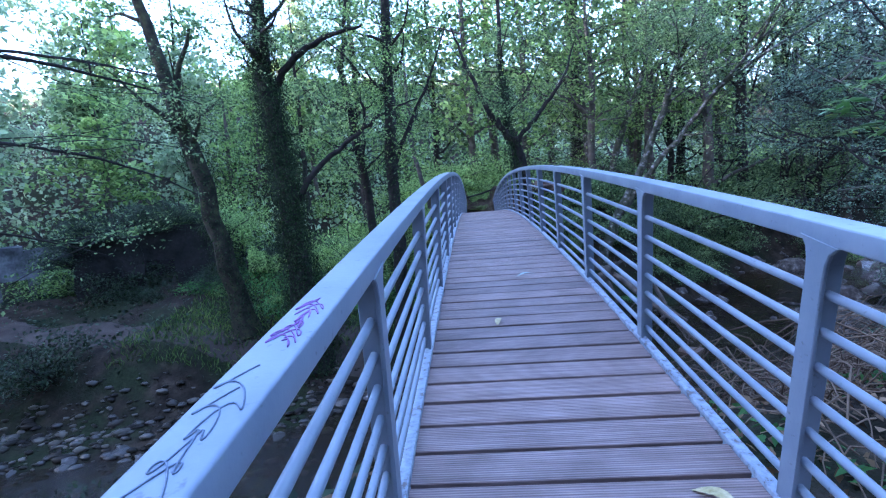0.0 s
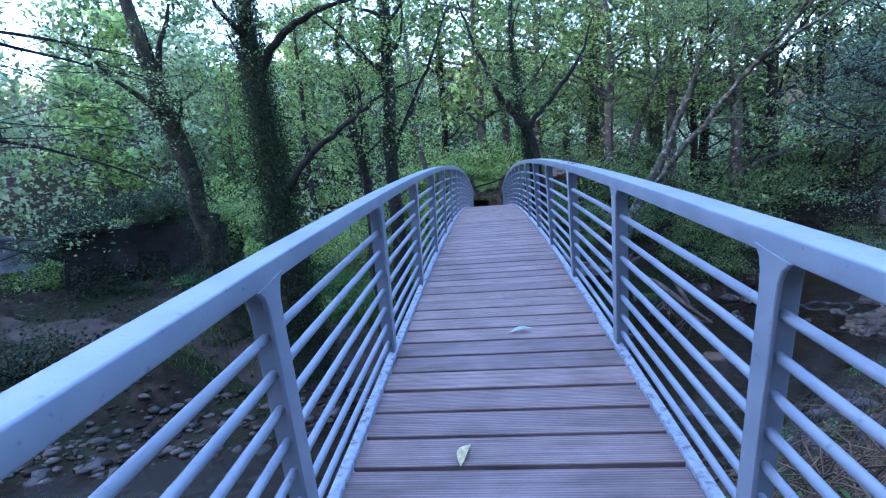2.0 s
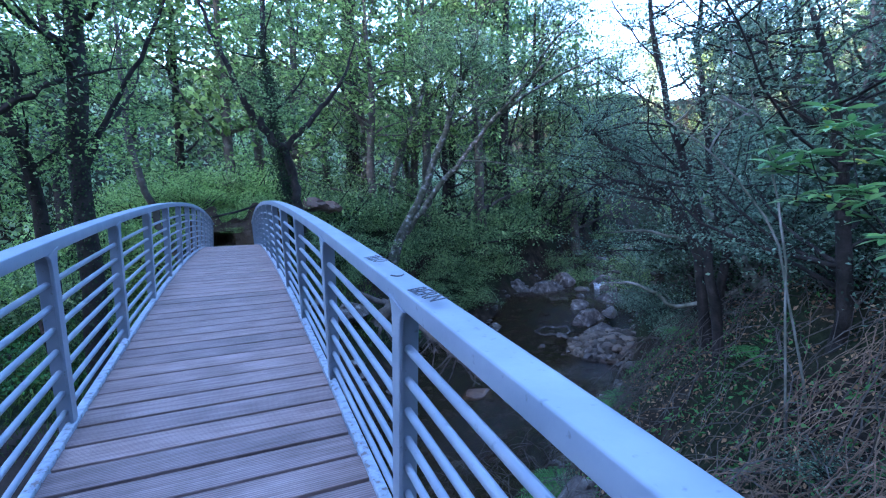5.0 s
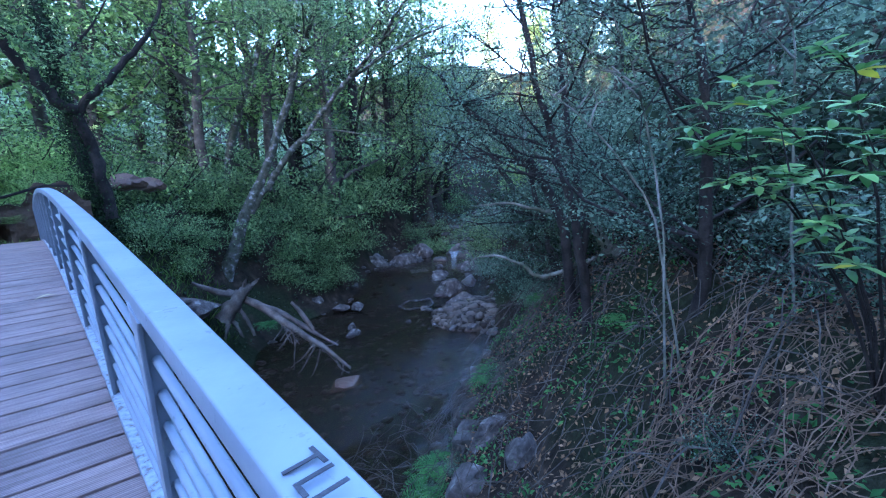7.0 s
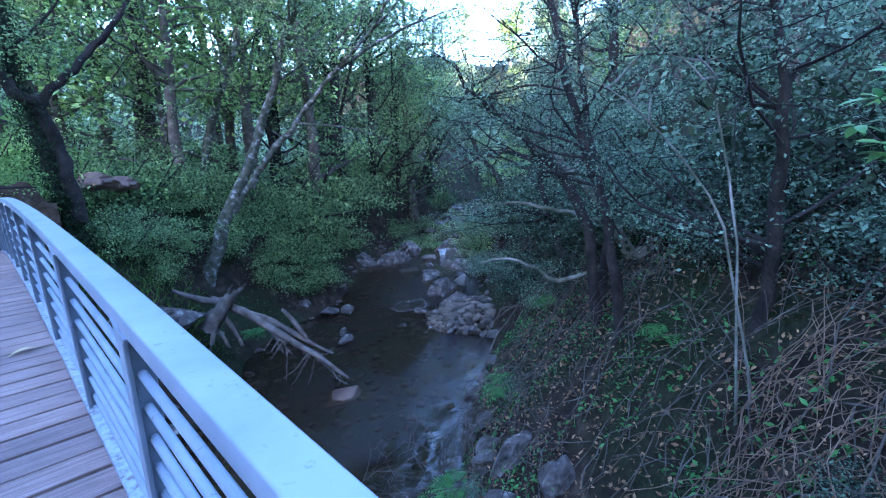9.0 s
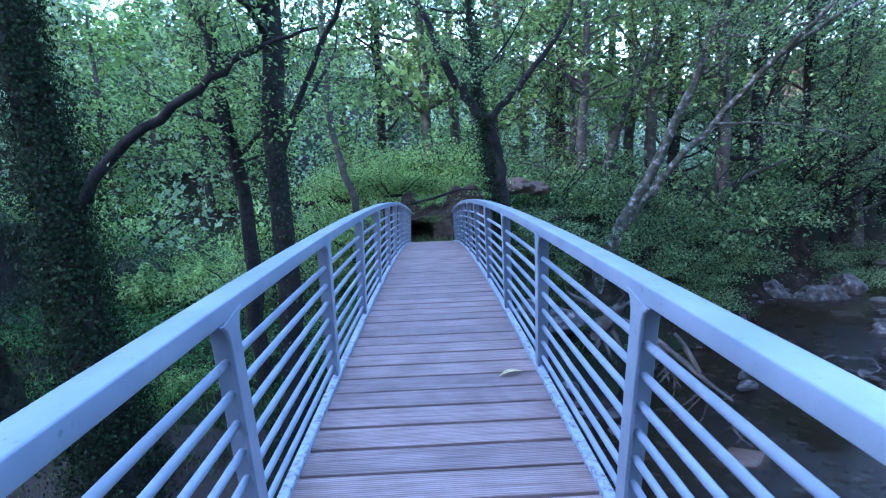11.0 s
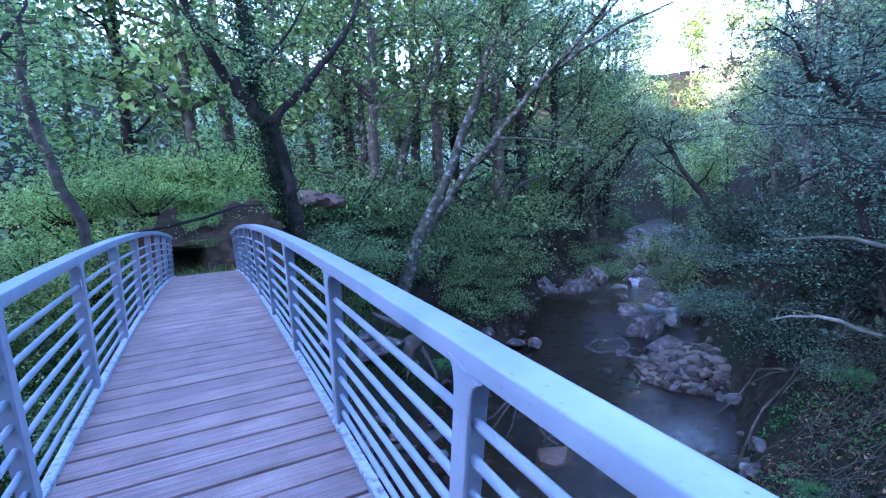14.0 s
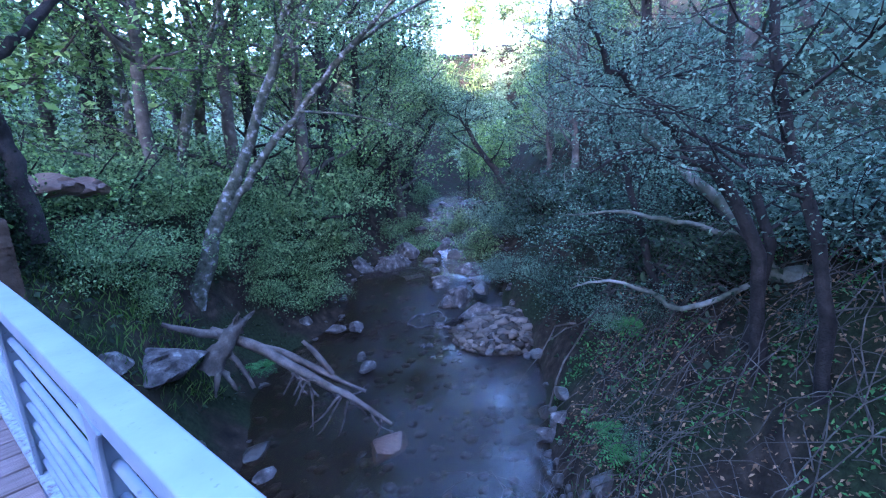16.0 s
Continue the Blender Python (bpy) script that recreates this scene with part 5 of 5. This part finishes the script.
def bank_face():
    """A rough vertical cut of earth with a hollow through it, 2.9 m wide."""
    bm = bmesh.new()
    nx, nz = 44, 26
    grid = {}
    for i in range(nx + 1):
        for j in range(nz + 1):
            x, z = -1.55 + i * 3.5 / nx, -0.5 + j * 2.45 / nz
            top = 1.2 + 0.62 * math.exp(-((x - 1.1) / 0.62) ** 4) + 0.5 * math.exp(-((x + 0.78) / 0.24) ** 4) + 0.07 * math.sin(x * 9.3 + 1)
            z = min(z, top)
            hole = math.exp(-(((x + 0.42) / 0.34) ** 4 + ((z - 0.42) / 0.3) ** 4))
            n = noise.noise(Vector((x * 1.3, z * 1.6, 3.0))) * 0.22 + noise.noise(Vector((x * 4, z * 4, 9.0))) * 0.08
            grid[i, j] = bm.verts.new((x, 22.45 + n + hole * 1.1 + 0.18 * z, z))
    for i in range(nx):
        for j in range(nz):
            bm.faces.new((grid[i, j], grid[i + 1, j], grid[i + 1, j + 1], grid[i, j + 1]))
    r = bmesh.ops.extrude_face_region(bm, geom=bm.faces[:])
    for v in r["geom"]:
        if isinstance(v, bmesh.types.BMVert):
            v.co.y = 24.6
    bmesh.ops.recalc_face_normals(bm, faces=bm.faces)
    me = bpy.data.meshes.new("earth_bank")
    bm.to_mesh(me)
    bm.free()
    me.materials.append(EARTH_WALL)
    tagged(new("earth_bank", me), "brown cut earth bank with a dark hollow facing the bridge", "earth bank", kind="structure")


bank_face()
over = bush("creeper_shrub", "bright green creeper tumbling over the earth bank", 81, (1.3, 0.8, 0.6), 5400, LEAF_LIGHT, 0.054, 14)
over.matrix_basis = Matrix.Translation((-0.2, 23.4, 1.0))
for x, y, z, s in ((-1.7, 27.2, 2.2, 2.0), (-3.4, 26.9, 1.4, 1.8), (0.2, 27.2, 1.5, 1.8), (-1.2, 25.9, 1.6, 1.5), (-2.4, 23.6, 0.3, 1.2), (-1.3, 24.8, 1.6, 1.5), (0.9, 25.0, 1.4, 1.3), (0.2, 22.75, 0.75, 0.35), (-3.9, 24.6, 0.2, 1.5), (-2.6, 25.6, 1.9, 1.3)):
    copy_thing(over, Matrix.Translation((x, y, z)) @ Matrix.Rotation(x * 2, 4, "Z") @ Matrix.Diagonal((s, s, s, 1)))
l = np.array([(-1.6, 22.4, 1.2), (-0.7, 22.3, 1.35), (0.1, 22.3, 1.5), (0.9, 22.4, 1.75), (1.6, 22.6, 1.7)])
fallen = thing("fallen_branch", "thin dark branch lying along the bank's edge", "branch", (0, 22.4, 1.4))
v, f = tubes([(l - np.array([0, 22.4, 1.4]), np.array([0.03, 0.04, 0.045, 0.04, 0.02]))], 6)
child("limb", np_mesh("limb", v, f, BARK_DARK, True), fallen)
for x, y, z, sx, sz in ((0.0, 32.0, 3.1, 0.8, 0.7), (3.4, 26.2, 1.75, 0.8, 0.55), (4.3, 26.8, 1.6, 0.6, 0.5)):
    rock(PINKISH, x, y, z, sx, 0.6, sz, 0.2, "pale pinkish rock showing through the undergrowth", "pale rocks")

# ---- left bank: ruined shed, hedge, dirt path ----
shed = thing("ruined_shed", "roofless stone shed overgrown with ivy, deep shade painted into its walls", "shed", (-17.0, 23.5, -3.6))


def wall_block(name, x0, x1, y0, y1, z0, z1, label=""):
    bm = bmesh.new()
    bmesh.ops.create_cube(bm, size=1.0, matrix=Matrix.Translation(((x0 + x1) / 2, (y0 + y1) / 2, (z0 + z1) / 2)) @ Matrix.Diagonal((x1 - x0, y1 - y0, z1 - z0, 1)))
    bmesh.ops.subdivide_edges(bm, edges=bm.edges[:], cuts=9, use_grid_fill=True)
    for v in bm.verts:
        v.co += Vector((noise.noise(v.co * 1.1), noise.noise(v.co * 1.1 + Vector((9, 0, 0))), noise.noise(v.co * 1.3 + Vector((0, 9, 0))))) * 0.16
    return part(name, bm, STONEWALL_SHADED, shed, label)


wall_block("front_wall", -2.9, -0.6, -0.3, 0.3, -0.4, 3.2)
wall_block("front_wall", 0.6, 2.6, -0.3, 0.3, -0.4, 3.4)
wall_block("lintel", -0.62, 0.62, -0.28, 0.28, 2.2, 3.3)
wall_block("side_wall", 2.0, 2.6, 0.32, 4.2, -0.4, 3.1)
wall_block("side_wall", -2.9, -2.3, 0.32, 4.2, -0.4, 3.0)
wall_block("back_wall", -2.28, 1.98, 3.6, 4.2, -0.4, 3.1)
shed.rotation_euler[2] = radians(28)
shed.scale = (1.25, 1.25, 1.35)
for dx, dy, z, s in ((2.6, 2.4, 0.6, 1.6), (-0.4, 2.8, 0.9, 1.8)):
    copy_thing(over, Matrix.Translation((-17.0 + dx, 23.5 + dy, z)) @ Matrix.Rotation(dx, 4, "Z") @ Matrix.Diagonal((s, s, s, 1)))

# overgrowth of the shed, its leaf colour darkened for shade too
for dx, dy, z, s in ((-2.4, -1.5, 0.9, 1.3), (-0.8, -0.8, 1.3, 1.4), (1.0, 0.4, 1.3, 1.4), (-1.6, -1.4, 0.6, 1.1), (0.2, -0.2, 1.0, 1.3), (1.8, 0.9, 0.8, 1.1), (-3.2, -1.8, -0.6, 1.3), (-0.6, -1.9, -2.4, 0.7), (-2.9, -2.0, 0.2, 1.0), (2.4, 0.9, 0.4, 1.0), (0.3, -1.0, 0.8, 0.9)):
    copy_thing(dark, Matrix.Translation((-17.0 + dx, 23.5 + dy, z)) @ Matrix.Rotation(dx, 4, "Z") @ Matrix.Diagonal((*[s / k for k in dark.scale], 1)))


ruin = thing("ruined_wall", "pale plastered ruin wall with a dark window gap", "wall", (-24.6, 23.2, -4.2))
for nm, x0, x1, z0, z1 in (("wall_panel", -3.4, -0.9, -0.6, 4.9), ("wall_panel", 0.2, 2.2, -0.6, 4.6), ("wall_panel", -0.9, 0.2, -0.6, 1.6), ("lintel", -0.9, 0.2, 3.0, 4.8)):
    bm = bmesh.new()
    bmesh.ops.create_cube(bm, size=1.0, matrix=Matrix.Translation(((x0 + x1) / 2, 0, (z0 + z1) / 2)) @ Matrix.Diagonal((x1 - x0, 0.5, z1 - z0, 1)))
    bmesh.ops.subdivide_edges(bm, edges=bm.edges[:], cuts=7, use_grid_fill=True)
    for v in bm.verts:
        v.co += Vector((0, noise.noise(v.co * 1.4), noise.noise(v.co * 1.3 + Vector((0, 9, 0))) if v.co.z > z1 - 0.1 > 4 else 0)) * 0.12
    part(nm, bm, PLASTER, ruin)
ruin.rotation_euler[2] = radians(47)


def hedge():
    rng = np.random.default_rng(44)
    n = 17000
    t = rng.uniform(0, 1, n)
    cx, cy = -12.6 + 6.2 * t, 24.4 + 0.8 * t
    a = rng.uniform(0, np.pi, n)
    r = 0.85 * (1 + 0.18 * np.sin(t * 23) + 0.12 * np.sin(t * 61)) * rng.uniform(0.85, 1.05, n)
    z = np.array(land(cx, cy)) + 0.15
    p = np.stack([cx - 0.37 * r * np.cos(a), cy + 0.93 * r * np.cos(a), z + 1.15 * r * np.sin(a) ** 0.6 * (1 + 0.1 * np.sin(t * 40))], 1)
    ob = thing("hedge", "clipped low green hedge beside the path", "hedge", (-6.6, 21.0, -2.5))
    out = np.stack([-0.37 * np.cos(a), 0.93 * np.cos(a), np.sin(a) + 0.3], 1)
    v, f = leaf_quads(p, 0.13, rng, 0.3, 0.55, out)
    child("foliage", np_mesh("foliage", v - np.array([-6.6, 21.0, -2.5]), f, LEAF_LIGHT), ob)
    # solid dark tube added as the hedge's shaded inside, not a real stem
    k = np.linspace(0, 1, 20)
    shade_core = np.stack([-12.6 + 6.2 * k, 24.4 + 0.8 * k, np.array(land(-12.6 + 6.2 * k, 24.4 + 0.8 * k)) + 0.4], 1)
    v, f = tubes([(shade_core, np.full(20, 0.5))], 8)
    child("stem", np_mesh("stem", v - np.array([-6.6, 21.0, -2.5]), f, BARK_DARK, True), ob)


hedge()


def path_strip():
    s = np.linspace(0, 1, 90)
    cx, cy = -34 + 30 * s, 15.6 + 3.2 * s + 1.6 * np.sin(s * 5)
    w = np.linspace(-1.0, 1.0, 7)
    X, Y = cx[:, None] + 0 * w, cy[:, None] + w * (1 + 0.2 * np.sin(s * 37))[:, None]
    v = np.stack([X, Y, land(X, Y) + 0.05 - 0.06 * (w[None, :] ** 4)], -1).reshape(-1, 3)
    i, j = np.meshgrid(np.arange(89), np.arange(6), indexing="ij")
    a = i * 7 + j
    ob = new("path", np_mesh("path", v, np.stack([a, a + 7, a + 8, a + 1], -1).reshape(-1, 4), PATH_DIRT, True))
    tagged(ob, "trodden pale dirt path along the bank", "path", kind="structure")


path_strip()

# ---- ground cover ----


def cover(name, label, category, n, xr, yr, size, leaf, slim, droop, lift, keep, seed, level=0.85):
    rng = np.random.default_rng(seed)
    x, y = rng.uniform(*xr, n), rng.uniform(*yr, n)
    d, al = stream_frame(x, y)
    m = keep(x, y, d)
    x, y = x[m], y[m]
    p = np.stack([x, y, land(x, y) + lift * rng.uniform(0.2, 1, len(x))], 1)
    v, f = blades(p, size, rng, slim) if droop < -1 else leaf_quads(p, size, rng, droop, slim, None, level)
    ob = new(name, np_mesh(name, v, f, leaf))
    tagged(ob, label, category, kind="stuff")


cover("fallen_leaves", "dry brown fallen leaves on the near bank", "leaf litter", 52000, (-10, 15), (-6, 15), 0.1, LITTER, 0.5, 0.1, 0.05, lambda x, y, d: (d < -4.2) & (np.abs(x) > 0.8), 1)
cover("grass", "tufts of grass and weeds on the far bank", "grass", 26000, (-13.5, 6), (13, 26), 0.3, GRASS, 0.1, -1.3, 0.05, lambda x, y, d: (d > 5.2) & ~((x > -0.7) & (x < 0.7) & (y < 21.4)), 2)
# ground cover in the leaf green darkened for shade
cover("ground_ivy", "low ground cover under the trees, shade painted into its dark green", "ground cover", 26000, (-26, 34), (-4, 36), 0.17, LEAF_SHADED, 0.7, -0.2, 0.22, lambda x, y, d: (np.abs(d) > 5.0) & (np.abs(x) > 0.9) & ~((x > 1) & (x < 10) & (y < 12) & (d < 0)), 3)
cover("meadow_herbs", "fresh green herbs on the open far bank", "herbs", 15000, (-15, -2.5), (18.5, 28), 0.16, LEAF_FERN, 0.45, -0.2, 0.4, lambda x, y, d: (d > 7.0) & ~((x < -10.5) & (y < 21)), 9)
cover("bank_weeds", "green weeds and moss on the near bank", "weeds", 24000, (1, 15), (1, 16), 0.11, LEAF_FERN, 0.45, -0.3, 0.16, lambda x, y, d: (d < -4.0) & (np.abs(x) > 0.9) & (np.sin(x * 2.1) * np.cos(y * 1.7) + 0.4 * np.sin(x * 5.3 + y * 4.1) > -0.05), 4)


# hillside scrub in the leaf colour that has distant haze painted in
cover("hillside_scrub", "scrub covering the hillsides, haze painted into its pale green", "scrub", 42000, (-70, 60), (28, 90), 0.42, LEAF_HAZE, 0.7, 0.1, 1.4,
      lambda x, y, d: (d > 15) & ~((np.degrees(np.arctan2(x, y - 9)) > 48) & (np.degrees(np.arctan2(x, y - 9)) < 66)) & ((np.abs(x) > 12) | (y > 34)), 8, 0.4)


cover("slope_scrub", "grey-green scrub covering the steep near slope", "scrub", 20000, (12, 60), (-20, 32), 0.4, LEAF_GREY, 0.6, 0.1, 1.2,
      lambda x, y, d: (d < -8.5) & (np.degrees(np.arctan2(x, y - 9)) > 66), 12, 0.4)


def tangle(name, label, n, box, seed, length=(0.8, 2.2), radius=0.011, material=DEADWOOD):
    """Dry canes and twigs arching over the bank, one mesh."""
    rng = np.random.default_rng(seed)
    lines = []
    for _ in range(n):
        x, y = rng.uniform(box[0], box[1]), rng.uniform(box[2], box[3])
        a = rng.uniform(0, 6.28)
        L = rng.uniform(*length)
        s = np.linspace(0, 1, 8)
        h = rng.uniform(0.1, 0.75)
        w = rng.normal(0, 0.08, (8, 3)).cumsum(0)
        px, py = x + np.cos(a) * s * L, y + np.sin(a) * s * L
        lines.append((np.stack([px + w[:, 0], py + w[:, 1], land(px, py) + h * np.sin(s * 3.0) * L * 0.6 + 0.02 + np.abs(w[:, 2]) * 0.5], 1), np.linspace(radius, radius * 0.4, 8)))
    v, f = tubes(lines, 4)
    tagged(new(name, np_mesh(name, v, f, material, True)), label, "brush", kind="stuff")


tangle("dry_brush", "tangle of dry pale canes and twigs on the near bank", 800, (2.0, 7.2, 2.5, 7.6), 5, (0.6, 1.8), 0.008, CANE)
tangle("bare_twigs", "bare dark twigs and roots hanging on the bank", 700, (5, 16, 6, 15), 6, (0.7, 2.4), 0.012, BARK)
tangle("pale_boughs", "pale crooked dead boughs reaching over the water", 16, (11.5, 16.5, 13.0, 16.5), 7, (1.8, 3.2), 0.04, BARK)

# ---- small things on the bridge ----


def fallen_leaf(x, y, length, turn, material, label):
    s = np.linspace(0, 1, 7)
    w = 0.16 * np.sin(np.pi * s) ** 0.8
    curl = 0.12 * np.sin(np.pi * s) + 0.1 * s ** 2
    up = np.stack([s - 0.5, w + 0.12 * np.sin(s * 3), curl], 1)
    dn = np.stack([s - 0.5, -w + 0.12 * np.sin(s * 3), curl + 0.02], 1)
    v = np.concatenate([up, dn]) * length
    f = np.array([[i, i + 1, i + 8, i + 7] for i in range(6)])
    ob = new("fallen_leaf", np_mesh("fallen_leaf", v, f, material, True))
    ob.matrix_basis = pose(x, y, deck(y) + 0.004, math.degrees(math.atan(0.14386 - 0.0106 * y)), 0, turn)
    tagged(ob, label, "leaf", "leaves on the deck")


fallen_leaf(0.12, 4.12, 0.16, 10, GREEN_LEAF, "long pale green leaf lying on the deck boards")
fallen_leaf(0.42, 1.32, 0.16, -50, YELLOW_LEAF, "curled yellow leaf lying on the deck boards")
fallen_leaf(-0.18, 2.98, 0.13, 75, YELLOW_LEAF, "small pale leaf lying on the deck boards")
fallen_leaf(0.44, 10.3, 0.15, 8, YELLOW_LEAF, "dry yellow leaf lying on the deck boards")


def rail_top(side, y, across):
    p = rail_pt(side, y, 1.0)
    return np.array([side * (W_TOP + 0.012) + across, y, p[2] + 0.0572])


def scribble(side, y0, y1, loops, material, label, amp=0.026, r=0.0028):
    s = np.linspace(0, 1, 70)
    ph = s * loops * 2 * np.pi
    pts = np.array([rail_top(side, y0 + (y1 - y0) * a + 0.02 * math.sin(2 * b + 1), amp * math.sin(b) * (0.6 + 0.4 * math.sin(a * 9))) for a, b in zip(s, ph)])
    child("graffiti", np_mesh("graffiti", *tubes([(pts, np.full(70, r))], 4), material), bridge, label)


scribble(-1, 0.5, 0.7, 5, INK_PURPLE, "purple felt-pen tag on the rail", 0.026, 0.0013)
scribble(-1, 0.51, 0.69, 3, INK_PURPLE, "purple felt-pen tag on the rail", 0.03, 0.0013)
scribble(-1, 0.1, 0.42, 3, INK_GREY, "faded grey-blue tag on the rail", 0.036, 0.0013)
scribble(-1, 0.16, 0.36, 2, INK_GREY, "faded grey-blue tag on the rail", 0.03, 0.0012)


def lettering(side, y, text, size, material):
    cu = bpy.data.curves.new("graffiti", "FONT")
    cu.body, cu.size, cu.extrude = text, size, 0.0006
    cu.materials.append(material)
    ob = new("graffiti", cu)
    ob.parent = bridge
    a = rail_top(side, y, -0.03)
    ob.matrix_local = Matrix.Translation(a) @ pose(0, 0, 0, math.degrees(math.atan(0.14386 - 0.0106 * y)), 0, -90)
    tagged(ob, "black felt-pen letters on the rail")


lettering(1, 5.42, "TLLO", 0.075, INK_BLACK)
lettering(1, 4.93, "BERN", 0.075, INK_BLACK)
s = np.linspace(0.15, 0.85, 12)
pts = np.array([rail_top(1, 5.12 - 0.035 * math.sin(math.pi * a), 0.03 - 0.06 * a) for a in s])
child("graffiti", np_mesh("graffiti", *tubes([(pts, np.full(12, 0.003))], 4), INK_BLACK), bridge, "black felt-pen mark on the rail")
